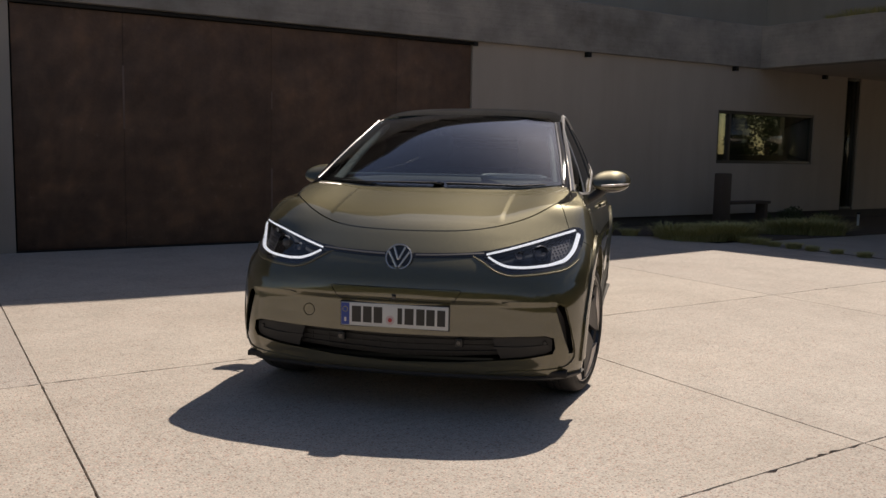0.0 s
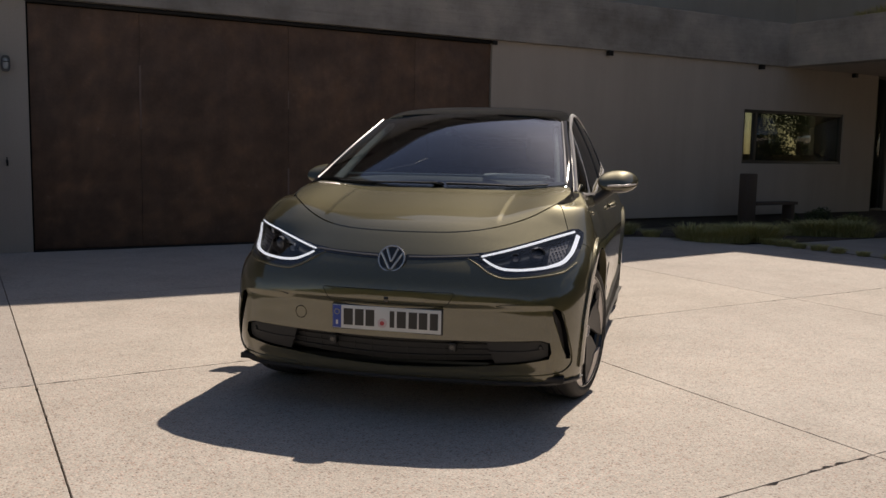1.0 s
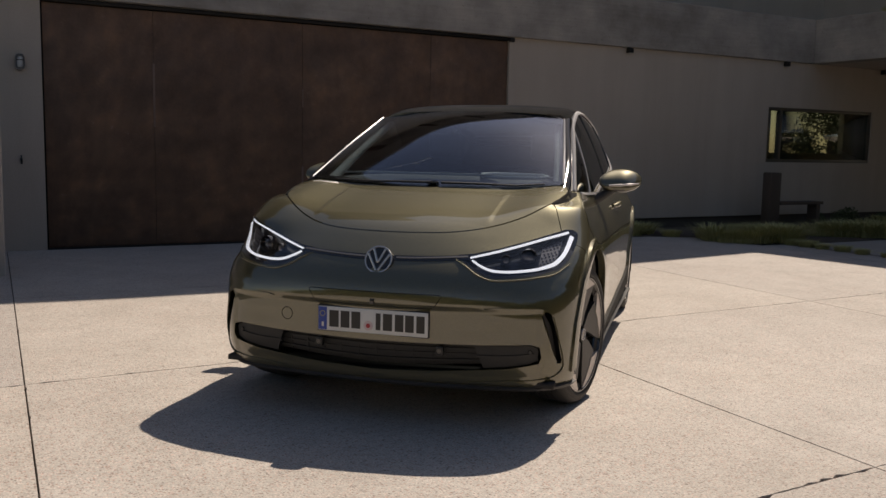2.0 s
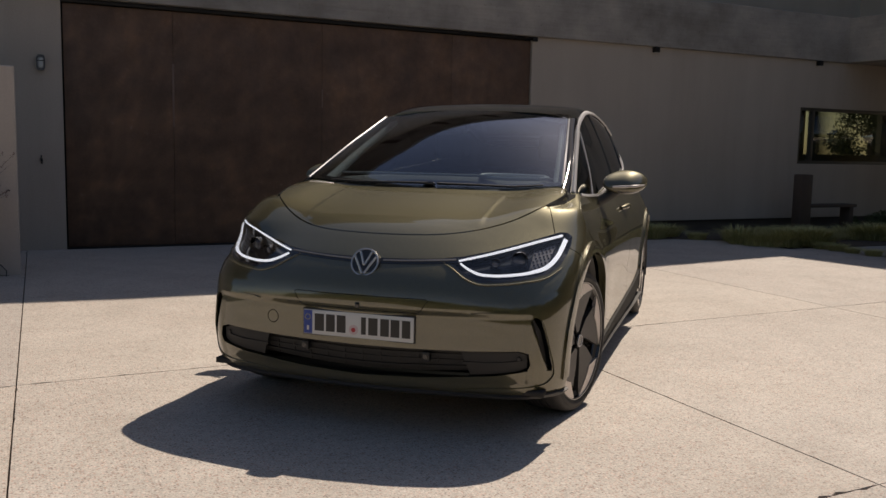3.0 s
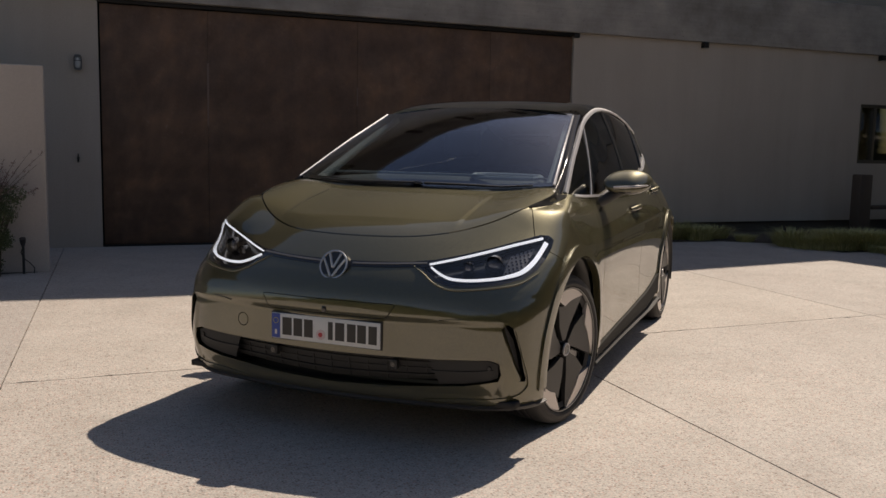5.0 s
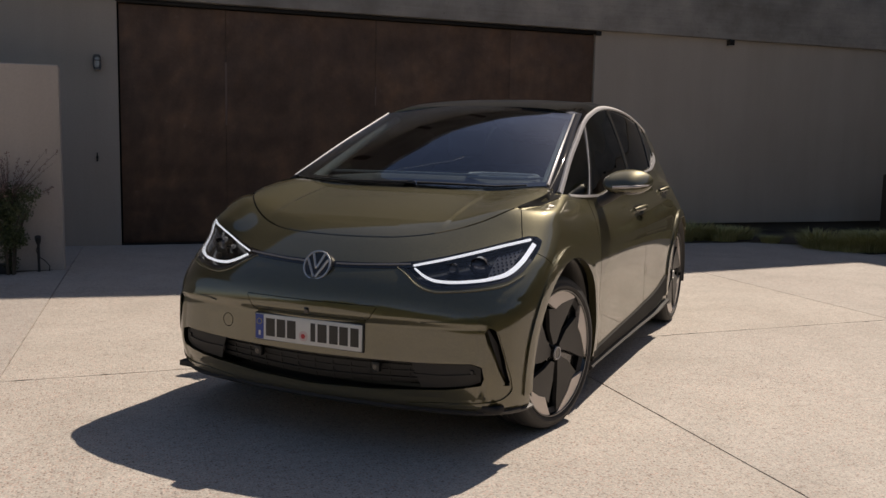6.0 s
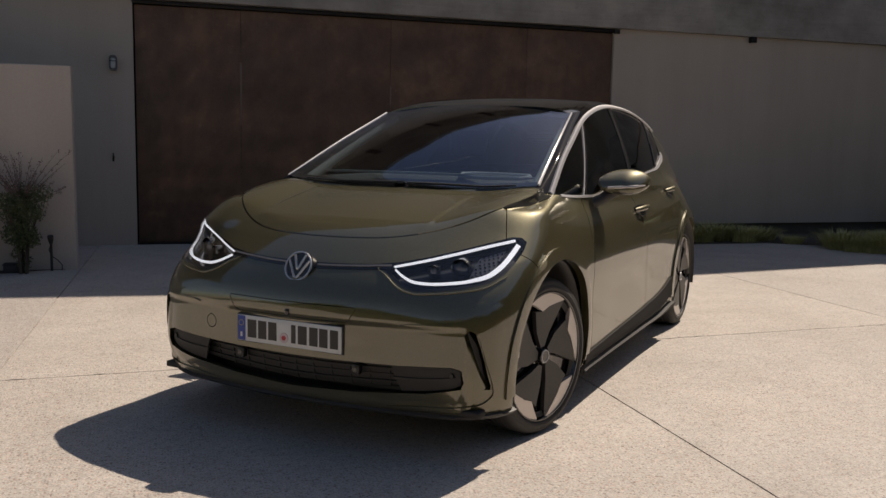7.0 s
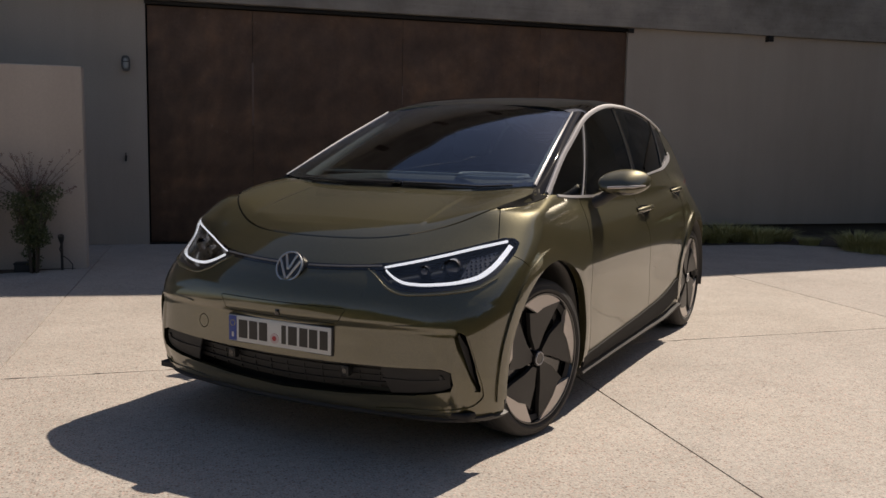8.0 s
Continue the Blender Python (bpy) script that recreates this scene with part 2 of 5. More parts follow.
def gravel():
    m = material("dry_ground", (0.26, 0.22, 0.17), 0.95)
    nt, b = shader(m)
    co = nt.nodes.new("ShaderNodeTexCoord").outputs["Object"]
    col = ramp(nt, noise_tex(nt, 0.6, 8.0, 0.7, co), [(0.3, (0.20, 0.17, 0.12)), (0.7, (0.36, 0.31, 0.24))])
    nt.links.new(col, b.inputs["Base Color"])
    bump(m, noise_tex(nt, 18.0, 6.0, 0.7, co), 0.6, 0.02)
    return m


M["concrete"] = concrete_paving()
M["plaster"] = plaster_wall("grey_plaster", (0.49, 0.415, 0.342), (0.56, 0.478, 0.396))
M["plaster_warm"] = plaster_wall("warm_plaster", (0.57, 0.49, 0.42), (0.64, 0.55, 0.475))
M["fascia"] = board_concrete()
M["rust"] = rusted_steel()
M["rust_pale"] = material("pale_rust", (0.23, 0.155, 0.12), 0.85)
M["steel_dark"] = material("dark_steel", (0.03, 0.027, 0.025), 0.5, 0.6)
M["soil"] = soil()
M["gravel"] = gravel()
M["plinth"] = plaster_wall("dark_plinth", (0.085, 0.070, 0.058), (0.13, 0.108, 0.090))
M["grey_steel"] = material("weathered_grey_steel", (0.14, 0.135, 0.13), 0.5, 0.3)
M["frame_bronze"] = material("bronze_window_frame", (0.10, 0.085, 0.065), 0.5, 0.3)
M["joint"] = material("joint_sand", (0.075, 0.058, 0.045), 0.95)
M["grass"] = leaf("grass_blades", (0.34, 0.32, 0.11), (0.62, 0.56, 0.26))
M["leaf"] = leaf("tree_leaves", (0.034, 0.050, 0.018), (0.095, 0.115, 0.042))
M["shrub"] = leaf("shrub_leaves", (0.050, 0.066, 0.024), (0.14, 0.16, 0.065))
M["bud"] = leaf("dry_buds", (0.20, 0.12, 0.10), (0.36, 0.24, 0.21))
M["bark"] = material("bark", (0.10, 0.075, 0.055), 0.9)
M["wood"] = material("dark_wood", (0.095, 0.066, 0.050), 0.7)
M["lamp_white"] = material("lamp_diffuser", (0.55, 0.55, 0.53), 0.5)
M["window_glass"] = pane("window_glass", (0.50, 0.52, 0.44), 1.0)
M["room"] = material("dim_room", (0.38, 0.345, 0.285), 0.9)
M["kerb"] = plaster_wall("kerb_concrete", (0.34, 0.31, 0.28), (0.42, 0.38, 0.34))
M["curtain"] = material("pale_curtain", (0.34, 0.32, 0.26), 0.9)
# ---- mesh helpers ----
def put(name, bm, mat, parent=None, label="", smooth=None, m=None):
    """Links a bmesh as one mesh object; smooth: the angle in degrees above which edges stay sharp."""
    if smooth is not None:
        for f in bm.faces:
            f.smooth = True
        lim = radians(smooth)
        for e in bm.edges:
            if len(e.link_faces) == 2 and e.calc_face_angle(0.0) > lim:
                e.smooth = False
    me = bpy.data.meshes.new(name)
    bm.to_mesh(me)
    bm.free()
    mats = mat if isinstance(mat, (list, tuple)) else [mat]
    for one in mats:
        me.materials.append(one)
    ob = new(name, me)
    if parent is not None:
        ob.parent = parent
    if m is not None:
        ob.matrix_basis = m
    if label:
        ob["label"] = label
    return ob


def part(name, bm, mat, parent, label="", smooth=35, m=None):
    return put(name, bm, mat, parent, label, smooth, m)


def box_bm(x0, x1, y0, y1, z0, z1, bevel=0.0, seg=2, bm=None):
    bm = bm or bmesh.new()
    vs = [bm.verts.new((x, y, z)) for x in (x0, x1) for y in (y0, y1) for z in (z0, z1)]
    fs = [bm.faces.new([vs[i] for i in q]) for q in ((0, 1, 3, 2), (4, 6, 7, 5), (0, 4, 5, 1), (2, 3, 7, 6), (0, 2, 6, 4), (1, 5, 7, 3))]
    if bevel > 0:
        es = list({e for f in fs for e in f.edges})
        bmesh.ops.bevel(bm, geom=es, offset=bevel, segments=seg, affect="EDGES", profile=0.5)
    return bm


def lathe_bm(profile, steps=64, axis="x", bm=None, closed=False):
    """Turns (radius, along) points about an axis."""
    bm = bm or bmesh.new()
    rings = []
    for k in range(steps):
        a = 2 * math.pi * k / steps
        ring = []
        for r, h in profile:
            p = {"x": (h, r * math.cos(a), r * math.sin(a)), "y": (r * math.cos(a), h, r * math.sin(a)), "z": (r * math.cos(a), r * math.sin(a), h)}[axis]
            ring.append(bm.verts.new(p))
        rings.append(ring)
    n = len(profile)
    for k in range(steps):
        a, b = rings[k], rings[(k + 1) % steps]
        for i in range(n if closed else n - 1):
            j = (i + 1) % n
            bm.faces.new((a[i], b[i], b[j], a[j]))
    bmesh.ops.remove_doubles(bm, verts=bm.verts, dist=1e-5)
    bmesh.ops.recalc_face_normals(bm, faces=bm.faces)
    return bm


def prism_bm(points, a, b, axis="y", bm=None):
    """A closed prism: a polygon of two coordinates, run from a to b along an axis."""
    bm = bm or bmesh.new()
    order = {"x": lambda p, h: (h, p[0], p[1]), "y": lambda p, h: (p[0], h, p[1]), "z": lambda p, h: (p[0], p[1], h)}[axis]
    lo = [bm.verts.new(order(p, a)) for p in points]
    hi = [bm.verts.new(order(p, b)) for p in points]
    n = len(points)
    faces = [bm.faces.new(lo), bm.faces.new(hi[::-1])]
    for i in range(n):
        j = (i + 1) % n
        faces.append(bm.faces.new((lo[i], hi[i], hi[j], lo[j])))
    bmesh.ops.recalc_face_normals(bm, faces=faces)
    return bm


def curve(points):
    """A smooth curve through (x, y) points, for numpy arrays."""
    xs, ys = np.array([p[0] for p in points], float), np.array([p[1] for p in points], float)
    d = np.diff(ys) / np.diff(xs)
    m = np.zeros(len(xs))
    m[0], m[-1] = d[0], d[-1]
    for i in range(1, len(xs) - 1):
        h0, h1 = xs[i] - xs[i - 1], xs[i + 1] - xs[i]
        m[i] = (d[i - 1] * h1 + d[i] * h0) / (h0 + h1)

    def at(x):
        x = np.asarray(x, float)
        c = np.clip(x, xs[0], xs[-1])
        i = np.clip(np.searchsorted(xs, c) - 1, 0, len(xs) - 2)
        h = xs[i + 1] - xs[i]
        t = (c - xs[i]) / h
        v = (2 * t**3 - 3 * t**2 + 1) * ys[i] + (t**3 - 2 * t**2 + t) * h * m[i] + (3 * t**2 - 2 * t**3) * ys[i + 1] + (t**3 - t**2) * h * m[i + 1]
        return v + np.where(x > xs[-1], (x - xs[-1]) * m[-1], 0) + np.where(x < xs[0], (x - xs[0]) * m[0], 0)
    return at


def egg(cx, cy, cz, rx, ry, rz, e=2.4, nu=40, nv=24, bend=0.0):
    """A rounded pod: a superellipsoid; bend sweeps its outer end back."""
    bm = bmesh.new()
    pw = lambda v, k: math.copysign(abs(v)**k, v)
    rows = []
    for i in range(nv + 1):
        a = -math.pi / 2 + math.pi * i / nv
        row = []
        for k in range(nu):
            b = 2 * math.pi * k / nu
            x = pw(math.sin(a), 2 / e)
            y = pw(math.cos(a), 2 / e) * pw(math.cos(b), 2 / e)
            z = pw(math.cos(a), 2 / e) * pw(math.sin(b), 2 / e)
            row.append(bm.verts.new((cx + rx * x, cy + ry * y + bend * x * abs(x), cz + rz * z)))
        rows.append(row)
    for i in range(nv):
        for k in range(nu):
            bm.faces.new((rows[i][k], rows[i][(k + 1) % nu], rows[i + 1][(k + 1) % nu], rows[i + 1][k]))
    bmesh.ops.remove_doubles(bm, verts=bm.verts, dist=1e-5)
    bmesh.ops.recalc_face_normals(bm, faces=bm.faces)
    return bm


def tube(points, r, steps=10, bm=None):
    """A round bar along a line."""
    bm = bm or bmesh.new()
    P = [Vector(p) for p in points]
    rings = []
    for i, p in enumerate(P):
        d = (P[min(i + 1, len(P) - 1)] - P[max(i - 1, 0)]).normalized()
        u = d.orthogonal().normalized()
        if rings:
            u = (last - d * last.dot(d)).normalized()
        last = u
        v = d.cross(u)
        rr = r[i] if isinstance(r, (list, tuple)) else r
        rings.append([bm.verts.new(p + (u * math.cos(2 * math.pi * k / steps) + v * math.sin(2 * math.pi * k / steps)) * rr) for k in range(steps)])
    for a, b in zip(rings, rings[1:]):
        for k in range(steps):
            bm.faces.new((a[k], a[(k + 1) % steps], b[(k + 1) % steps], b[k]))
    bm.faces.new(rings[0][::-1])
    bm.faces.new(rings[-1])
    bmesh.ops.recalc_face_normals(bm, faces=bm.faces)
    return bm


# ---- ground and building ----
B = pose(-5.70, 4.715, 0, 0, 0, 44.3)      # the building's own axes: u along the wall, v into it, z up

bm = bmesh.new()
bmesh.ops.create_grid(bm, x_segments=8, y_segments=8, size=600)
tagged(put("ground", bm, M["gravel"], m=pose(0, 0, -0.03)), "dry pale gravel ground round the drive", "ground", kind="structure")


def block(name, u0, u1, v0, v1, z0, z1, mat, label, category, bevel=0.008):
    ob = put(name, box_bm(u0, u1, v0, v1, z0, z1, bevel), mat, m=B)
    return tagged(ob, label, category, kind="structure")


SOFFIT, TOP, EAVE = 2.825, 3.58, 8.3
block("wall_west", -14, 0.0, 0.0, 0.3, -0.05, SOFFIT, M["plaster"], "smooth grey plastered house wall", "wall", 0.004)
block("wall_east_low", 6.14, 15.19, 0.0, 0.3, 0.17, 1.09, M["plaster"], "smooth grey plastered house wall", "wall", 0.003)
block("wall_east_mid", 6.14, 11.46, 0.0, 0.3, 1.09, 2.04, M["plaster"], "smooth grey plastered house wall", "wall", 0.0)
block("wall_east_end", 14.21, 15.19, 0.0, 0.3, 1.09, 2.04, M["plaster"], "smooth grey plastered house wall", "wall", 0.0)
block("wall_east_far", 15.66, 24.0, 0.0, 0.3, 0.17, SOFFIT, M["plaster"], "smooth grey plastered house wall", "wall", 0.0)
block("wall_east_top", 6.14, 15.19, 0.0, 0.3, 2.04, SOFFIT, M["plaster"], "smooth grey plastered house wall", "wall", 0.0)
block("wall_plinth", 6.14, 24.0, 0.06, 0.28, -0.05, 0.17, M["plinth"], "dark recessed plinth under the wall", "wall", 0.0)
block("fascia_main", -14, 12.45, -0.06, 0.36, SOFFIT, TOP, M["fascia"], "board-formed grey concrete fascia beam", "beam", 0.012)
block("fascia_wing", 12.45, 12.75, -9.0, 0.36, SOFFIT, TOP, M["fascia"], "board-formed grey concrete fascia of the wing", "beam", 0.012)
for k in range(1, 5):
    z = SOFFIT + k * 0.152
    block("board_mark", -14, 12.45, -0.0635, -0.058, z - 0.002, z + 0.002, M["fascia"], "thin raised board mark along the fascia", "trim", 0.0)
block("soffit_wing", 12.75, 24, -9.0, 0.3, SOFFIT + 0.002, 3.1, M["plaster_warm"], "plain soffit under the wing", "ceiling", 0.0)
block("terrace_main", -14, 30, 0.36, 4.6, 3.1, 3.4, M["plaster"], "flat terrace slab", "roof", 0.0)
block("terrace_wing", 12.75, 24, -9.0, 0.35, 3.12, 3.45, M["soil"], "planted terrace of the wing", "roof", 0.0)
block("upper_wall", -14, 24, 2.2, 2.5, 3.3, EAVE - 0.22, M["plaster"], "grey plastered upper storey wall", "wall", 0.0)
block("upper_wall_wing", 15.4, 15.7, -9.0, 2.2, 3.3, EAVE - 0.22, M["plaster"], "grey plastered upper storey wall", "wall", 0.0)

# the flat roofs, set so that their edges throw the shade's edge on the drive
sun_uv = (B.to_3x3().inverted() @ (SUN / SUN.z))


def under_sun(points):
    return [(u + sun_uv.x * EAVE, v + sun_uv.y * EAVE) for u, v in points]


edge_main = under_sun([(-20, -5.6), (-6, -4.7), (-3, -4.0), (-1.3, -3.45), (-0.95, -3.46), (0.2, -3.58), (1.3, -3.61), (3.3, -3.52), (5.3, -3.40), (7.97, -3.05)])
edge_wing = under_sun([(7.97, -3.05), (8.30, -5.24), (9.0, -11.0)])
corner = edge_main[-1][0]
for pts, name in ((edge_main + [(corner, 5.2), (edge_main[0][0], 5.2)], "roof_main"), (edge_wing + [(25, edge_wing[-1][1]), (25, 5.2), (corner, 5.2)], "roof_wing")):
    roof_bm = prism_bm(pts, EAVE - 0.22, EAVE, "z")
    tagged(put(name, roof_bm, M["fascia"], m=B), "flat concrete roof slab with an overhang", "roof", kind="structure")
for k in range(14):
    block("soffit_beam", -12 + k * 1.8, -11.82 + k * 1.8, 1.1, 2.2, EAVE - 0.40, EAVE - 0.222, M["wood"], "dark timber beam under the roof", "beam", 0.0)
block("garden_wall", -7.0, -0.5, -1.94, -1.72, -0.05, 1.905, M["plaster_warm"], "low pale plastered garden wall", "wall", 0.012)

# sliding door of rusted plates
door = tagged(new("door_1"), "large dark rusted steel sliding garage door, closed", "door", kind="structure")
door.matrix_basis = B
for a, b in ((0.02, 1.2085), (1.2115, 3.0485), (3.0515, 4.8885), (4.8915, 6.13)):
    part("panel", box_bm(a, b, 0.035, 0.06, 0.02, 2.765, 0.003), M["rust"], door)
part("weld_seam", box_bm(1.198, 1.222, 0.030, 0.036, 1.42, 2.16, 0.002), M["rust_pale"], door, "pale weathered seam")
part("weld_seam", box_bm(3.043, 3.060, 0.030, 0.036, 1.72, 1.95, 0.002), M["rust_pale"], door, "pale weathered seam")
part("weld_seam", box_bm(3.038, 3.062, 0.030, 0.036, 0.42, 0.96, 0.002), M["rust_pale"], door, "pale weathered seam")
part("door_core", box_bm(0.0, 6.14, 0.062, 0.12, 0.0, 2.78), M["steel_dark"], door)
part("door_rail", box_bm(-0.02, 6.19, 0.0, 0.034, 2.775, 2.82, 0.006), M["steel_dark"], door, "dark steel top rail")
part("rail_stop", box_bm(6.12, 6.20, -0.05, -0.02, 2.755, 2.815, 0.005), M["steel_dark"], door)
part("threshold", box_bm(0.0, 6.14, -0.02, 0.034, -0.02, 0.018, 0.004), M["steel_dark"], door)


def window(name, u0, u1, z0, z1, posts, label):
    w = tagged(new(name), label, "window", kind="structure")
    w.matrix_basis = B
    f = 0.055
    for q in ((u0, u1, z1 - f, z1), (u0, u1, z0, z0 + f)):
        part("window_frame", box_bm(q[0], q[1], 0.02, 0.10, q[2], q[3], 0.004), M["frame_bronze"], w)
    edges = [u0] + posts + [u1 - f]
    for e in edges:
        part("window_frame", box_bm(e, e + f, 0.022, 0.098, z0 + f, z1 - f, 0.004), M["frame_bronze"], w)
    for a, b in zip(edges, edges[1:]):
        pane_ob = part("window_pane", box_bm(a + f, b, 0.055, 0.063, z0 + f, z1 - f), M["window_glass"], w)
        pane_ob.visible_shadow = False
    return w


window("window_1", 11.46, 14.21, 1.09, 2.04, [11.78], "wide dark steel framed window reflecting the garden")
window("window_2", 15.19, 15.66, 0.17, SOFFIT, [], "narrow tall window slot beside the entrance")
block("room_floor", 6.3, 30, 0.4, 4.5, 0.0, 0.05, M["room"], "dim room floor behind the window", "floor", 0.0)
block("room_back_low", 6.3, 30, 4.5, 4.65, 0.05, 1.25, M["room"], "dim room back wall under its window", "wall", 0.0)
block("room_back_top", 6.3, 30, 4.5, 4.65, 2.45, 3.1, M["room"], "dim room back wall over its window", "wall", 0.0)
for k, (a, b) in enumerate(((6.3, 16.6), (19.3, 19.6), (23.0, 30.0))):
    block("room_back_pier", a, b, 4.5, 4.65, 1.25, 2.45, M["room"], "dim room back wall beside its window", "wall", 0.0)
block("room_side", 6.15, 6.3, 0.4, 4.7, 0.05, 3.1, M["room"], "dim room side wall", "wall", 0.0)
block("room_side_far", 30.0, 30.2, 0.4, 4.7, 0.05, 3.1, M["room"], "dim room side wall", "wall", 0.0)


# ---- plants ----
def blades(count, radius, height, lean, width, seed, bm=None, centre=(0, 0)):
    """Grass: thin tapered blades that arch outwards from a tuft."""
    rnd = random.Random(seed)
    bm = bm or bmesh.new()
    for _ in range(count):
        a, r = rnd.uniform(0, 2 * math.pi), radius * math.sqrt(rnd.random())
        base = Vector((centre[0] + r * math.cos(a), centre[1] + r * math.sin(a), 0))
        d = Vector((math.cos(a + rnd.uniform(-0.9, 0.9)), math.sin(a + rnd.uniform(-0.9, 0.9)), 0))
        side = Vector((-d.y, d.x, 0)) * width
        h, l = height * rnd.uniform(0.5, 1.1), lean * rnd.uniform(0.2, 1.2)
        rows = []
        for t in (0.0, 0.45, 0.8):
            p = base + d * l * t * t + Vector((0, 0, h * (t - 0.18 * t * t)))
            w = side * (1 - 0.6 * t)
            rows.append((bm.verts.new(p - w), bm.verts.new(p + w)))
        tip = bm.verts.new(base + d * l + Vector((0, 0, h * 0.82)))
        for p, q in zip(rows, rows[1:]):
            bm.faces.new((p[0], p[1], q[1], q[0]))
        bm.faces.new((rows[-1][0], rows[-1][1], tip))
    return bm


def leaf_cloud(bm, centre, radii, count, size, rnd):
    """Small leaves strewn through a rounded mass, thinner outside."""
    for _ in range(count):
        while True:
            p = Vector((rnd.uniform(-1, 1), rnd.uniform(-1, 1), rnd.uniform(-1, 1)))
            if 0.25 < p.length < 1:
                break
        c = Vector(centre) + Vector((p.x * radii[0], p.y * radii[1], p.z * radii[2]))
        n = Vector((rnd.uniform(-1, 1), rnd.uniform(-1, 1), rnd.uniform(-0.2, 1))).normalized()
        u = n.orthogonal().normalized()
        u.rotate(Matrix.Rotation(rnd.uniform(0, 6.28), 3, n))
        v = n.cross(u)
        s = size * rnd.uniform(0.6, 1.3)
        bm.faces.new([bm.verts.new(c + q) for q in (-u * s, -v * s * 0.42 - u * 0.1 * s, u * s + n * s * 0.25, v * s * 0.42 - u * 0.1 * s)])


def place(u, v, z=0.0, turn=0.0):
    return B @ pose(u, v, z, 0, 0, turn)


tuft = tagged(put("grass_clump", blades(700, 0.24, 0.27, 0.26, 0.0045, 1), M["grass"], m=place(8.75, -1.55)), "low green grass clump in the planting bed", "grass", "grass clumps in the bed")
rnd = random.Random(5)
for u, v, k in ((8.55, -1.75, 0.7), (8.6, -1.95, 0.75), (8.75, -2.1, 0.8),
                (8.95, -2.15, 1.0), (9.2, -2.0, 1.1), (9.35, -2.2, 1.15), (9.6, -2.1, 1.1), (9.75, -1.9, 0.9), (9.5, -1.75, 0.9),
                (10.8, -1.75, 0.9), (11.05, -1.9, 1.1), (11.3, -2.1, 1.15), (11.55, -2.25, 1.1), (11.8, -2.1, 0.8), (11.3, -1.7, 0.9),
                (8.2, -0.6, 0.8), (7.8, -0.75, 0.9), (7.5, -0.5, 1.1), (7.2, -0.7, 0.7), (6.8, -0.6, 1.0), (6.4, -0.65, 0.8), (8.35, -1.1, 0.5),
                (9.2, -2.55, 0.4), (9.22, -2.8, 0.45), (9.2, -3.05, 0.35), (9.22, -3.35, 0.4), (9.2, -3.65, 0.35), (9.22, -4.0, 0.3), (9.2, -4.4, 0.35), (9.1, -5.0, 0.6), (9.1, -5.4, 0.9), (9.4, -5.5, 0.9),
                (10.1, -0.7, 0.5), (12.9, -1.0, 0.7), (13.6, -0.8, 0.8)):
    copy_thing(tuft, place(u, v, 0.0, rnd.uniform(0, 360)) @ Matrix.Scale(k, 4))
for u, v, z, k in ((12.62, -1.4, TOP - 0.06, 0.6), (12.66, -1.75, TOP - 0.06, 0.8), (12.64, -2.2, TOP - 0.06, 0.7), (12.7, -2.7, TOP - 0.06, 1.1), (12.68, -3.3, TOP - 0.06, 0.9)):
    copy_thing(tuft, place(u, v, z, rnd.uniform(0, 360)) @ Matrix.Scale(k, 4))

dark = bmesh.new()
rr = random.Random(9)
for k in range(9):
    leaf_cloud(dark, (rr.uniform(-0.5, 0.5), rr.uniform(-0.15, 0.15), rr.uniform(0.12, 0.35)), (0.28, 0.22, 0.18), 160, 0.035, rr)
low = tagged(put("low_shrub", dark, M["shrub"], m=place(13.2, -0.45) @ Matrix.Scale(0.6, 4)), "low dark green shrub against the wall", "shrub", "shrubs along the wall")
for u, v in ((12.6, -0.3), (14.2, -0.4)):
    copy_thing(low, place(u, v, 0, rr.uniform(-20, 20)) @ Matrix.Scale(rr.uniform(0.5, 0.7), 4))


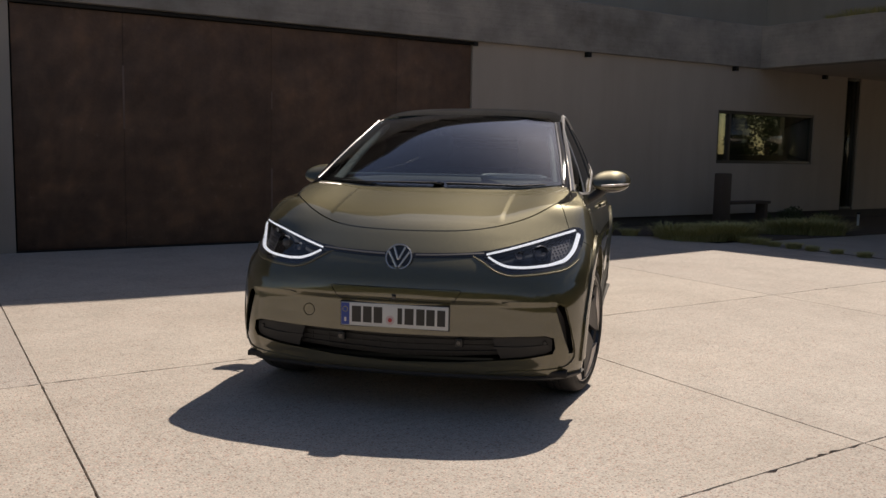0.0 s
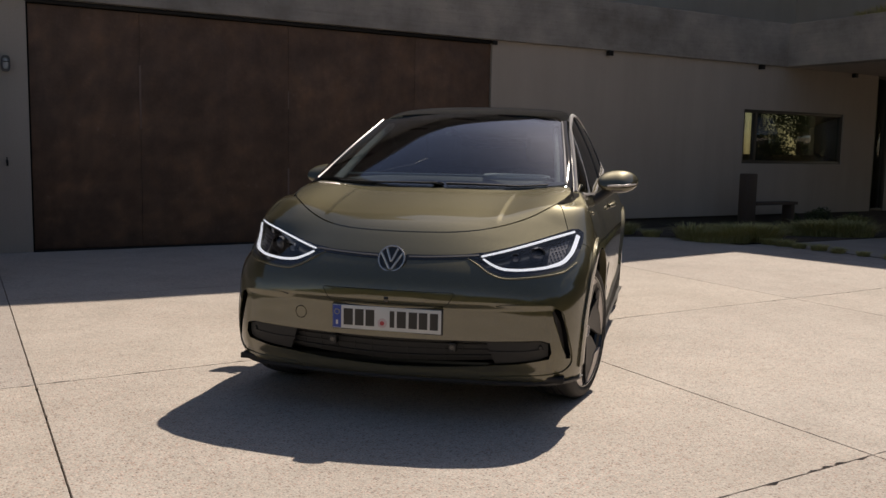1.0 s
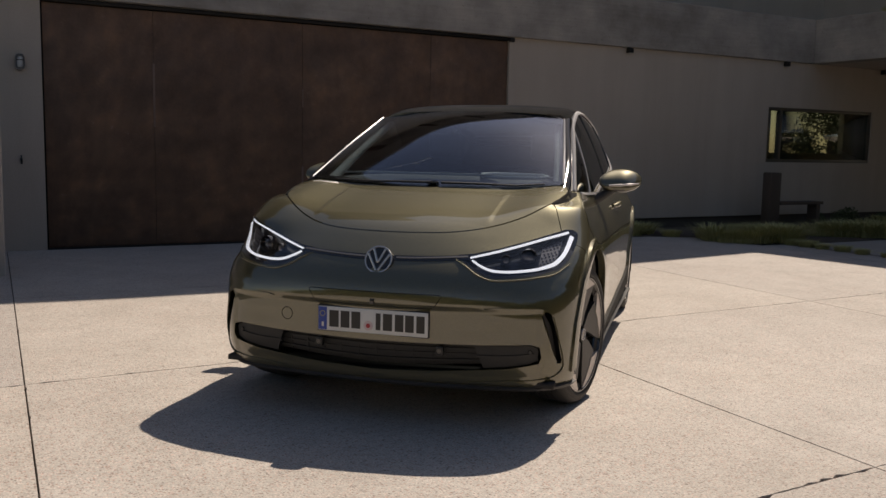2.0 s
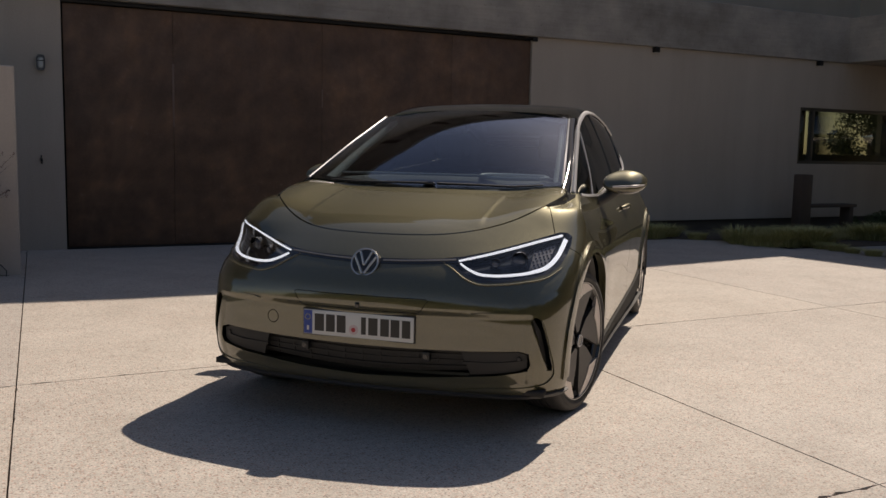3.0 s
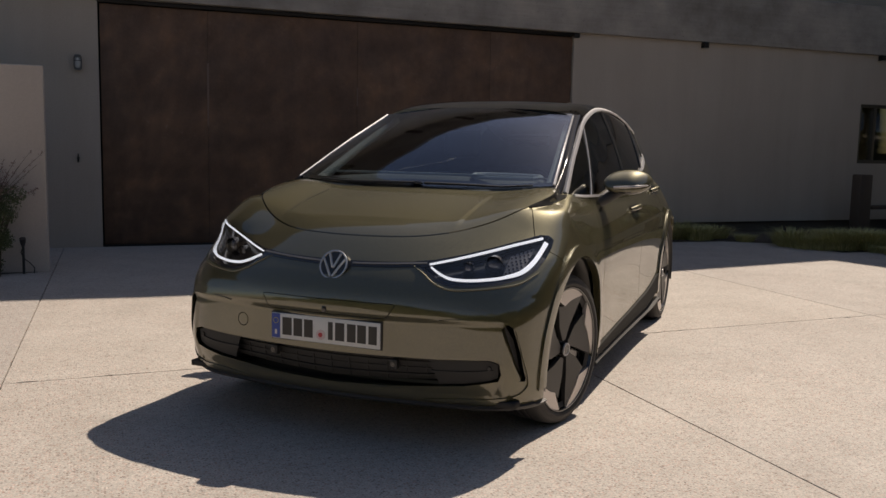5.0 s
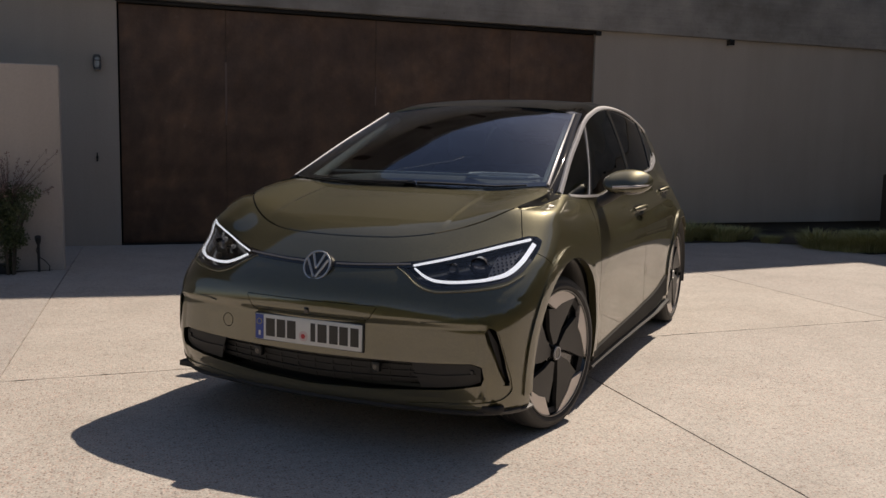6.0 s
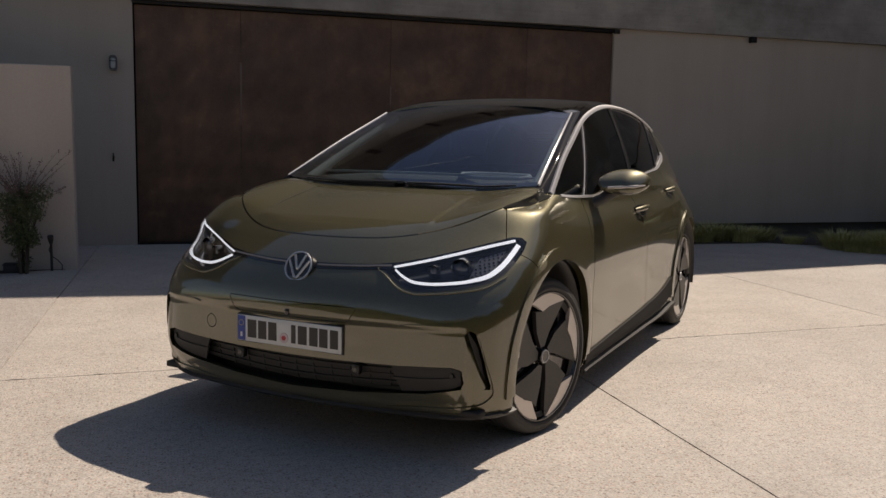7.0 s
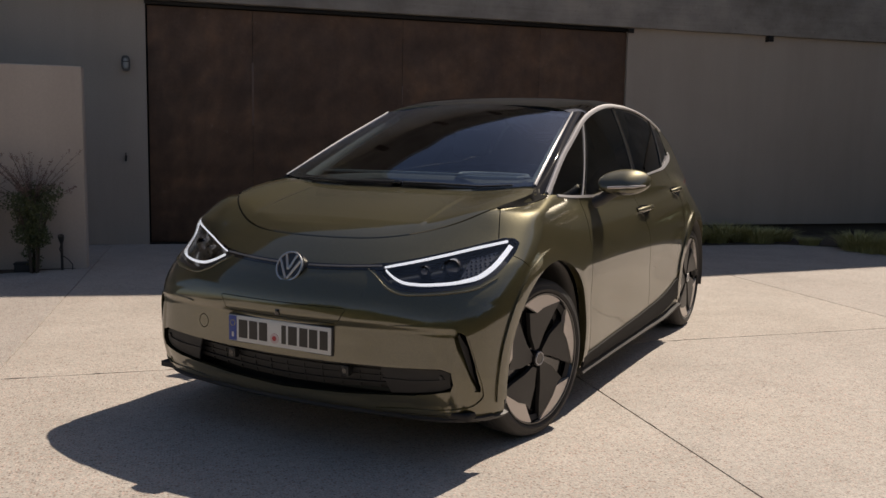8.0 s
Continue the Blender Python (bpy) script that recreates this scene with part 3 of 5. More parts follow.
def flowering_shrub(seed, pos):
    """A narrow foot, a dense leafy crown, and thin stems with dry buds above it."""
    r = random.Random(seed)
    ob = tagged(new("flowering_shrub"), "dark green shrub with wispy dry flower stems", "shrub", "shrubs by the garden wall")
    ob.matrix_basis = pos
    st = bmesh.new()
    for k in range(9):
        a = r.uniform(0, 6.28)
        tube([(0.03 * math.cos(a), 0.03 * math.sin(a), 0), (0.05 * math.cos(a), 0.05 * math.sin(a), 0.3), (0.16 * math.cos(a), 0.12 * math.sin(a), 0.6)], [0.010, 0.008, 0.004], 5, st)
    part("stem", st, M["bark"], ob)
    lv = bmesh.new()
    for k in range(30):
        a, h = r.uniform(0, 6.28), r.uniform(0.30, 0.76)
        q = r.uniform(0.02, 0.10 + 0.34 * (h - 0.28))
        leaf_cloud(lv, (q * math.cos(a), 0.7 * q * math.sin(a), h), (0.10, 0.08, 0.09), 170, 0.014, r)
    for k in range(9):
        leaf_cloud(lv, (r.uniform(-0.05, 0.05), r.uniform(-0.05, 0.05), 0.08 + k * 0.05), (0.07, 0.06, 0.06), 90, 0.014, r)
    part("foliage", lv, M["shrub"], ob)
    tw, bd = bmesh.new(), bmesh.new()
    for k in range(46):
        a = r.uniform(0, 6.28)
        h, l = r.uniform(0.75, 1.15), r.uniform(0.12, 0.55)
        pts = [Vector((l * t**1.3 * math.cos(a), 0.5 * l * t**1.3 * math.sin(a), 0.6 + (h - 0.6) * t)) for t in (0, 0.35, 0.7, 1)]
        tube(pts, [0.003, 0.0025, 0.002, 0.0012], 4, tw)
        for j in range(10):
            t = r.uniform(0.25, 1.0)
            i = min(int(t * 3), 2)
            p = pts[i].lerp(pts[i + 1], t * 3 - i)
            leaf_cloud(bd, p, (0.02, 0.02, 0.02), 4, 0.011, r)
    part("twig_crown", tw, M["bark"], ob)
    part("blossom", bd, M["bud"], ob, "dry pinkish blossom")
    return ob


flowering_shrub(3, place(-0.93, -2.16, 0, 10))
flowering_shrub(8, place(-1.42, -2.18, 0, 140))
flowering_shrub(12, place(-1.95, -2.2, 0, 60))

bed = prism_bm([(-7, -2.5), (-1.6, -2.38), (-1.15, -2.14), (-0.80, -1.98), (-0.6, -1.942), (-7, -1.942)], -0.03, 0.004, "z")
tagged(put("planting_bed_west", bed, M["soil"], m=B), "dark mulch bed along the garden wall", "bed", kind="structure")
bed = prism_bm([(6.2, -0.95), (8.0, -1.0), (8.6, -1.35), (9.15, -2.4), (10.2, -2.5), (12.4, -2.5), (17, -2.5), (17, 0.06), (6.2, 0.06)], -0.03, 0.004, "z")
tagged(put("planting_bed_east", bed, M["soil"], m=B), "dark mulch bed along the house wall", "bed", kind="structure")
path = prism_bm([(9.25, -2.55), (17.0, -2.55), (17.0, -4.7), (9.3, -4.7)], -0.03, 0.002, "z")
tagged(put("path", path, M["kerb"], m=B), "grey concrete path to the entrance", "path", kind="structure")

# tree: a tapered trunk, limbs, a ragged crown of leaves
def tree(seed, height):
    r = random.Random(seed)
    ob = tagged(new("tree"), "broad leafy tree with dark green crown", "tree", "trees round the drive")
    wood, crown = bmesh.new(), bmesh.new()
    tube([(0, 0, 0), (0.05, 0.02, height * 0.2), (-0.05, 0.05, height * 0.4), (0.1, 0, height * 0.75)], [0.22, 0.17, 0.13, 0.04], 9, wood)
    for k in range(13):
        a, z0 = r.uniform(0, 6.28), height * r.uniform(0.18, 0.6)
        l = height * r.uniform(0.22, 0.4)
        p = [Vector((0, 0, z0)), Vector((0.5 * l * math.cos(a), 0.5 * l * math.sin(a), z0 + 0.25 * l)), Vector((l * math.cos(a), l * math.sin(a), z0 + 0.45 * l))]
        tube(p, [0.08, 0.05, 0.02], 6, wood)
        for j in range(4):
            c = p[1].lerp(p[2], r.uniform(0.1, 1.1)) + Vector((r.uniform(-0.4, 0.4), r.uniform(-0.4, 0.4), r.uniform(-0.3, 0.6)))
            leaf_cloud(crown, c, (0.95, 0.95, 0.7), 130, 0.12, r)
    for k in range(5):
        leaf_cloud(crown, (r.uniform(-0.6, 0.6), r.uniform(-0.6, 0.6), height * r.uniform(0.7, 0.95)), (0.9, 0.9, 0.7), 130, 0.12, r)
    part("trunk", wood, M["bark"], ob)
    part("crown", crown, M["leaf"], ob)
    return ob


grove = [tree(1, 6.0), tree(2, 7.0)]
grove[0].matrix_basis = pose(-9, -17, -0.03)
grove[1].matrix_basis = pose(-4.5, -19, -0.03)
rt = random.Random(21)
for k in range(34):
    a = radians(-125 + k * 5.6)
    d = (19 if k < 12 else 14.5) + rt.uniform(-1.5, 4.0)
    copy_thing(grove[k % 2], pose(2 + d * math.cos(a), -2 + d * math.sin(a), -0.03, 0, 0, rt.uniform(0, 360)) @ Matrix.Scale(rt.uniform(0.85, 1.25), 4))
for u, v in ((19, 9.5), (23, 13), (26, 17), (31, 12), (36, 18)):
    copy_thing(grove[int(u) % 2], place(u, v, -0.03, rt.uniform(0, 360)) @ Matrix.Scale(rt.uniform(0.5, 0.75), 4))

# hedge that closes the garden
r = random.Random(33)
hedge_bm = bmesh.new()
for k in range(16):
    leaf_cloud(hedge_bm, (r.uniform(-1.5, 1.5), r.uniform(-0.5, 0.5), r.uniform(0.3, 1.6)), (0.75, 0.6, 0.55), 120, 0.10, r)
hedge = tagged(put("hedge_bush", hedge_bm, M["leaf"], m=pose(-10, -12, -0.03)), "dense dark green hedge bush", "hedge", "hedge round the garden")
for k in range(44):
    a = radians(-130 + k * 4.4)
    d = (16.0 if k < 15 else 12.5) + r.uniform(-0.4, 0.4)
    copy_thing(hedge, pose(2 + d * math.cos(a), -2 + d * math.sin(a), -0.03, 0, 0, math.degrees(a) + 90) @ Matrix.Scale(r.uniform(0.8, 1.15), 4))
# ---- the car's skin ----
HUB_F, HUB_R, HUB_Z, WHEEL_R = 0.714, 3.484, 0.347, 0.347

nose = curve([(0.14, 0.11), (0.22, 0.020), (0.28, -0.010), (0.34, -0.025), (0.48, -0.028), (0.56, -0.0272), (0.62, -0.0225), (0.66, -0.012), (0.70, 0.010), (0.77, 0.068), (0.84, 0.15), (0.90, 0.215), (0.97, 0.275), (1.1, 0.36)])
bow = curve([(0.2, 0.17), (0.45, 0.17), (0.6, 0.2), (0.78, 0.34), (0.95, 0.40)])
hood = curve([(-0.1, 0.63), (0.06, 0.768), (0.13, 0.819), (0.19, 0.858), (0.235, 0.881), (0.3, 0.907), (0.45, 0.953), (0.7, 1.012), (0.9, 1.05), (1.2, 1.085), (1.8, 1.10), (3.4, 1.10), (3.9, 1.06), (4.3, 1.0)])
flank = curve([(0.12, 0.85), (0.2, 0.878), (0.35, 0.893), (0.5, 0.898), (0.65, 0.90), (0.8, 0.892), (0.9, 0.876), (1.0, 0.845), (1.1, 0.80), (1.3, 0.70)])
roof = curve([(0.5, 0.80), (0.72, 0.945), (0.88, 1.045), (1.2, 1.235), (1.5, 1.385), (1.75, 1.475), (2.0, 1.525), (2.3, 1.548), (2.8, 1.54), (3.3, 1.50), (3.8, 1.42), (4.1, 1.34), (4.4, 1.24)])
tail = curve([(0.14, 4.10), (0.25, 4.19), (0.5, 4.235), (0.8, 4.22), (0.95, 4.19), (1.1, 4.15), (1.3, 4.10), (1.6, 3.95)])


lean_in = curve([(0.5, 0.0), (0.8, 0.0), (0.9, 0.024), (0.96, 0.042), (1.02, 0.062), (1.1, 0.078), (1.3, 0.09)])
bonnet_side = curve([(0.0, 0.6), (0.5, 0.66), (0.55, 0.69), (0.70, 0.728), (0.86, 0.735), (0.97, 0.715), (1.3, 0.70)])
CABIN = 0.025      # the cabin's middle lies a little to one side of the plate's


def glide(v):
    v = np.clip(v, 0, 1)
    return v * v * (3 - 2 * v)


def smax(a, b, r):
    h = np.clip(0.5 + 0.5 * (a - b) / r, 0, 1)
    return b + (a - b) * h + r * h * (1 - h)


def smin(a, b, r):
    return -smax(-a, -b, r)


def skin(x, y, z):
    """Negative inside the car's outer skin."""
    ax = np.abs(x)
    front = nose(z) + bow(z) * ax**2 - y
    w = flank(z) - 0.13 * np.clip(0.75 - y, 0, 9)**2 - (0.16 + 0.13 * np.clip((z - 0.78) / 0.15, 0, 1)) * np.clip(y - 3.3, 0, 9)**2
    w = w - 0.012 * np.exp(-((y - 2.1) / 0.65)**4) * np.exp(-((z - 0.42) / 0.22)**2)
    for hy in (HUB_F + 0.012, HUB_R):
        w = w + 0.006 * np.exp(-((np.hypot(y - hy, z - HUB_Z) - 0.445) / 0.06)**2)
    w = w - lean_in(z) * glide((y - 0.36) / 0.9) * (1 - 0.35 * glide((y - 2.0) / 2.0))
    far = glide((-x - 0.35) / 0.3)
    side = ax - w + 0.025 * far * glide((z - 0.66) / 0.08) * glide((1.1 - y) / 0.3)
    front = front - 0.15 * ax**2 * far * glide((z - 0.78) / 0.12)
    front = front + 0.010 * np.clip((0.755 - ax) / 0.03, 0, 1) * np.clip((0.57 - z) / 0.02, 0, 1) * np.clip((z - 0.22) / 0.04, 0, 1)
    fold = 0.0027 * np.clip((0.452 - ax) / 0.022, 0, 1) * np.clip((y - 0.33) / 0.05, 0, 1) * np.clip((0.90 - y) / 0.25, 0, 1)
    step = glide((y - 0.46) / 0.35) * glide((ax - bonnet_side(y)) / 0.016)
    crest = 0.042 * np.exp(-((ax - 0.70) / 0.20)**2) * glide((y + 0.02) / 0.55) * glide((1.55 - y) / 0.9) * (1 - 0.9 * step)
    top = 0.9 * (z - hood(y) - fold + 0.045 * ax**2 - crest)
    rear = y - tail(z) + 0.10 * ax**2
    edge = 0.20 - 0.09 * np.clip((z - 0.66) / 0.14, 0, 1) * np.clip(1.2 - y, 0, 1)
    shoulder = 0.09 - 0.07 * glide((y - 0.42) / 0.25) * glide((ax - 0.52) / 0.12) * glide((1.7 - y) / 0.4)
    low = smax(smax(smax(front, rear, 0.1), side, edge), top, shoulder)
    low = smax(low, 0.175 - z, 0.05)
    ax = np.abs(x + CABIN)
    wu = 0.814 - 0.475 * np.maximum(z - 1.05, -0.03) - 0.18 * np.clip(1.6 - y, 0, 0.75)**2 - 0.06 * np.clip(y - 2.6, 0, 9)**2
    up = smax(0.75 * (z - roof(y - 0.10 * ax**2) - 0.008 + 0.04 * ax**2 + 0.13 * ax**4), ax - wu, 0.065)
    up = up + 0.020 * np.exp(-((ax - 0.63) / 0.10)**2) * np.clip((y - 1.15) / 0.3, 0, 1) * np.clip((2.15 - y) / 0.35, 0, 1)
    up = smax(smax(up, 0.8 * (rear + 0.0 * z), 0.08), 0.85 - z, 0.02)
    return smin(low, up, 0.025)


def skin_mesh(depth=0.0, ny=190, nx=92, nz=80):
    """Points of the skin, set in by depth, on a grid over a box round the car."""
    lo, hi = np.array([-1.0, -0.2, 0.1]), np.array([1.0, 4.4, 1.62])
    cells = {}
    pts, quads = [], []
    n = (nx, ny, nz)

    def vid(i):
        if i not in cells:
            cells[i] = len(pts)
            pts.append([lo[k] + (hi[k] - lo[k]) * i[k] / n[k] for k in range(3)])
        return cells[i]
    for k in range(3):
        a, b = [(1, 2), (2, 0), (0, 1)][k]
        for side in (0, n[k]):
            for p in range(n[a]):
                for q in range(n[b]):
                    c = []
                    for da, db in ((0, 0), (1, 0), (1, 1), (0, 1)):
                        i = [0, 0, 0]
                        i[k], i[a], i[b] = side, p + da, q + db
                        c.append(vid(tuple(i)))
                    quads.append(c if side else c[::-1])
    P = np.array(pts)
    O = np.stack([np.zeros(len(P)), np.clip(P[:, 1], 0.85, 3.5), np.full(len(P), 0.62)], 1)
    D = P - O
    s0, s1 = np.zeros(len(P)), np.full(len(P), 1.15)
    for _ in range(40):
        s = (s0 + s1) / 2
        Q = O + D * s[:, None]
        inside = skin(Q[:, 0], Q[:, 1], Q[:, 2]) + depth < 0
        s0, s1 = np.where(inside, s, s0), np.where(inside, s1, s)
    return O + D * s0[:, None], quads


def car_bm(depth=0.0, flip=False, bm=None):
    bm = bm or bmesh.new()
    V, Q = skin_mesh(depth)
    vs = [bm.verts.new(v) for v in V]
    for q in Q:
        bm.faces.new([vs[i] for i in (q[::-1] if flip else q)])
    return bm


def onto(axis, a, b, side=1, inset=0.0):
    """Points of the skin met along an axis from outside: axis y: (x, z) from the front; z: (x, y) from above; x: (y, z) from one flank."""
    a, b = np.asarray(a, float), np.asarray(b, float)
    n = len(a)
    if axis == "y":
        s0, s1 = np.full(n, -0.6), np.full(n, 1.0)
        at = lambda s: (a, s, b)
    elif axis == "z":
        s0, s1 = np.full(n, 2.0), np.full(n, 0.62)
        at = lambda s: (a, b, s)
    else:
        s0, s1 = np.full(n, 1.3 * side), np.full(n, 0.2 * side)
        at = lambda s: (s, a, b)
    for _ in range(44):
        s = (s0 + s1) / 2
        inside = skin(*at(s)) + inset < 0
        s1, s0 = np.where(inside, s, s1), np.where(inside, s0, s)
    return np.stack([np.broadcast_to(v, (n,)) for v in at(s1)], 1)


def normals(P):
    h = 1e-3
    g = np.stack([skin(P[:, 0] + h * (k == 0), P[:, 1] + h * (k == 1), P[:, 2] + h * (k == 2)) - skin(P[:, 0] - h * (k == 0), P[:, 1] - h * (k == 1), P[:, 2] - h * (k == 2)) for k in range(3)], 1)
    return g / np.linalg.norm(g, axis=1)[:, None]


def resample(chain, n):
    c = np.array(chain, float)
    d = np.concatenate([[0], np.cumsum(np.linalg.norm(np.diff(c, axis=0), axis=1))])
    t = np.linspace(0, d[-1], n)
    return np.stack([np.interp(t, d, c[:, k]) for k in range(c.shape[1])], 1)


def smooth_chain(chain, n):
    """A smooth line through a few points, evenly sampled."""
    c = np.array(chain, float)
    d = np.concatenate([[0], np.cumsum(np.linalg.norm(np.diff(c, axis=0), axis=1))])
    fine = np.linspace(0, d[-1], n * 6)
    cols = [curve(list(zip(d, c[:, k])))(fine) for k in range(c.shape[1])]
    return resample(np.stack(cols, 1), n)


def slab(P, n, m, outer, inner, bm=None):
    """A plate over an n x m grid of skin points, from inner to outer along the normal."""
    bm = bm or bmesh.new()
    N = normals(P)
    top = [bm.verts.new(p) for p in P + N * outer]
    low = [bm.verts.new(p) for p in P + N * inner]
    for i in range(n - 1):
        for j in range(m - 1):
            q = [i * m + j, (i + 1) * m + j, (i + 1) * m + j + 1, i * m + j + 1]
            bm.faces.new([top[k] for k in q])
            bm.faces.new([low[k] for k in q[::-1]])
    rim = [i * m for i in range(n)] + [(n - 1) * m + j for j in range(1, m)] + [i * m + m - 1 for i in range(n - 2, -1, -1)] + [j for j in range(m - 2, 0, -1)]
    for k in range(len(rim)):
        a, b = rim[k], rim[(k + 1) % len(rim)]
        bm.faces.new((top[b], top[a], low[a], low[b]))
    bmesh.ops.recalc_face_normals(bm, faces=bm.faces)
    return bm


def patch(lower, upper, axis, n=40, m=14, outer=0.0, inner=-0.004, side=1, bm=None):
    """A plate on the skin between two lines."""
    A, C = resample(lower, n), resample(upper, n)
    t = np.linspace(0, 1, m)[None, :, None]
    G = (A[:, None, :] * (1 - t) + C[:, None, :] * t).reshape(-1, 2)
    return slab(onto(axis, G[:, 0], G[:, 1], side), n, m, outer, inner, bm)


def settle(P, steps=6):
    """Moves points onto the skin along its normal."""
    for _ in range(steps):
        P = P - normals(P) * skin(P[:, 0], P[:, 1], P[:, 2])[:, None] * 0.9
    return P


def strip(line, width, axis, outer=0.004, inner=-0.004, n=40, side=1, bm=None, smooth=True, m=4):
    """A band along a line on the skin; width: one number, or one for each end and the middle."""
    c = smooth_chain(line, n) if smooth else resample(line, n)
    C = onto(axis, c[:, 0], c[:, 1], side)
    T = np.gradient(C, axis=0)
    T /= np.linalg.norm(T, axis=1)[:, None]
    S = np.cross(normals(C), T)
    w = np.interp(np.linspace(0, 1, n), np.linspace(0, 1, np.size(width)), np.atleast_1d(width))
    t = np.linspace(-0.5, 0.5, m)[None, :, None]
    G = (C[:, None, :] + S[:, None, :] * w[:, None, None] * t).reshape(-1, 3)
    return slab(settle(G), n, m, outer, inner, bm)


def mirrored(pts):
    return [(-x, y) for x, y in pts]


def ruled(A, C, outer=0.0, inner=-0.005, bulge=0.0, m=10, bm=None):
    """A plate between two lines in space, with a slight outward bow."""
    A, C = np.array(A, float), np.array(C, float)
    n = len(A)
    t = np.linspace(0, 1, m)[None, :, None]
    G = A[:, None, :] * (1 - t) + C[:, None, :] * t
    N = np.cross(np.gradient(G, axis=0), np.gradient(G, axis=1))
    N /= np.linalg.norm(N, axis=2)[..., None] + 1e-12
    if (N[n // 2, m // 2] * [np.sign(A[n // 2, 0]), 0, 0.3]).sum() < 0:
        N = -N
    tall = np.clip(np.linalg.norm(C - A, axis=1) / 0.35, 0, 1)[:, None, None]
    G = G + N * (bulge * tall * 4 * t * (1 - t))
    bm = bm or bmesh.new()
    top = [[bm.verts.new(G[i, j] + N[i, j] * outer) for j in range(m)] for i in range(n)]
    low = [[bm.verts.new(G[i, j] + N[i, j] * inner) for j in range(m)] for i in range(n)]
    for i in range(n - 1):
        for j in range(m - 1):
            bm.faces.new((top[i][j], top[i + 1][j], top[i + 1][j + 1], top[i][j + 1]))
            bm.faces.new((low[i][j], low[i][j + 1], low[i + 1][j + 1], low[i + 1][j]))
    rim = [(i, 0) for i in range(n)] + [(n - 1, j) for j in range(1, m)] + [(i, m - 1) for i in range(n - 2, -1, -1)] + [(0, j) for j in range(m - 2, 0, -1)]
    for a, b in zip(rim, rim[1:] + rim[:1]):
        bm.faces.new((top[a[0]][a[1]], top[b[0]][b[1]], low[b[0]][b[1]], low[a[0]][a[1]]))
    bmesh.ops.recalc_face_normals(bm, faces=bm.faces)
    return bm


def band(P, N, width, outer=0.006, inner=-0.012, m=5):
    """A slightly rounded strip along a line in space, facing along N."""
    T = np.gradient(P, axis=0)
    T /= np.linalg.norm(T, axis=1)[:, None]
    S = np.cross(N, T)
    S /= np.linalg.norm(S, axis=1)[:, None]
    w = np.interp(np.linspace(0, 1, len(P)), np.linspace(0, 1, np.size(width)), np.atleast_1d(width))[:, None]
    return ruled(P - S * w / 2 + N * outer, P + S * w / 2 + N * outer, 0.0, inner - outer, 0.03, m)


def side_of(P, s):
    P = np.array(P, float)
    return P if s > 0 else P * [-1, 1, 1] - [2 * CABIN, 0, 0]


# the windscreen pillar: the strip beside the screen, and the foot of the window arch
PILLAR_IN = [(0.688, 0.985, 1.078), (0.674, 1.077, 1.12), (0.649, 1.25, 1.20), (0.621, 1.427, 1.28), (0.590, 1.615, 1.36), (0.560, 1.803, 1.44)]
PILLAR_OUT = [(0.744, 1.003, 1.04), (0.722, 1.144, 1.12), (0.698, 1.293, 1.20), (0.667, 1.494, 1.28), (0.631, 1.712, 1.36), (0.603, 1.927, 1.44)]

# outlines: front view (x, z), plan (x, y), flank (y, z)
LAMP_TOP = [(0.345, 0.782), (0.42, 0.790), (0.52, 0.812), (0.63, 0.842), (0.72, 0.870), (0.785, 0.890), (0.815, 0.888), (0.834, 0.874)]
LAMP_LOW = [(0.345, 0.776), (0.40, 0.744), (0.46, 0.711), (0.52, 0.693), (0.60, 0.694), (0.70, 0.705), (0.785, 0.727), (0.820, 0.760), (0.836, 0.80), (0.841, 0.84), (0.838, 0.868)]
GRILLE_TOP = [(-0.74, 0.402), (-0.70, 0.414), (-0.5, 0.406), (-0.25, 0.402), (0, 0.400), (0.25, 0.402), (0.5, 0.406), (0.70, 0.414), (0.74, 0.402)]
GRILLE_LOW = [(-0.748, 0.355), (-0.735, 0.325), (-0.6, 0.300), (-0.3, 0.274), (0, 0.262), (0.3, 0.274), (0.6, 0.300), (0.735, 0.325), (0.748, 0.355)]
CURTAIN = [(0.744, 0.538), (0.760, 0.560), (0.782, 0.545), (0.797, 0.49), (0.811, 0.43), (0.825, 0.335), (0.823, 0.318), (0.806, 0.322), (0.788, 0.38), (0.766, 0.46)]
SCREEN_LOW = [(-0.712, 0.985), (-0.6, 0.915), (-0.4, 0.875), (-0.2, 0.862), (0, 0.858), (0.2, 0.862), (0.4, 0.875), (0.6, 0.915), (0.712, 0.985)]
SCREEN_TOP = [(-0.584, 1.81), (-0.45, 1.785), (-0.3, 1.767), (-0.15, 1.757), (0, 1.755), (0.15, 1.757), (0.3, 1.767), (0.45, 1.785), (0.584, 1.81)]
BELT = [(1.0, 1.038), (1.06, 1.036), (1.2, 1.026), (1.356, 1.020), (1.486, 1.018), (1.8, 1.040), (2.15, 1.066), (2.526, 1.093), (2.85, 1.113), (3.10, 1.128), (3.30, 1.158), (3.50, 1.195)]
ARCH = [(1.003, 1.042), (1.144, 1.12), (1.293, 1.20), (1.494, 1.28), (1.712, 1.362), (1.90, 1.420), (2.064, 1.458), (2.35, 1.497), (2.69, 1.508), (3.01, 1.497), (3.30, 1.463), (3.54, 1.405)]
SCREEN_LOW = [(x - CABIN, y) for x, y in SCREEN_LOW]
SCREEN_TOP = [(x - CABIN, y) for x, y in SCREEN_TOP]
HOOD_LINE = [(0, 0.222), (0.14, 0.229), (0.27, 0.250), (0.46, 0.330), (0.61, 0.445), (0.69, 0.55), (0.728, 0.70), (0.735, 0.86), (0.715, 0.96), (0.64, 1.03)]
WELL_R = 0.432


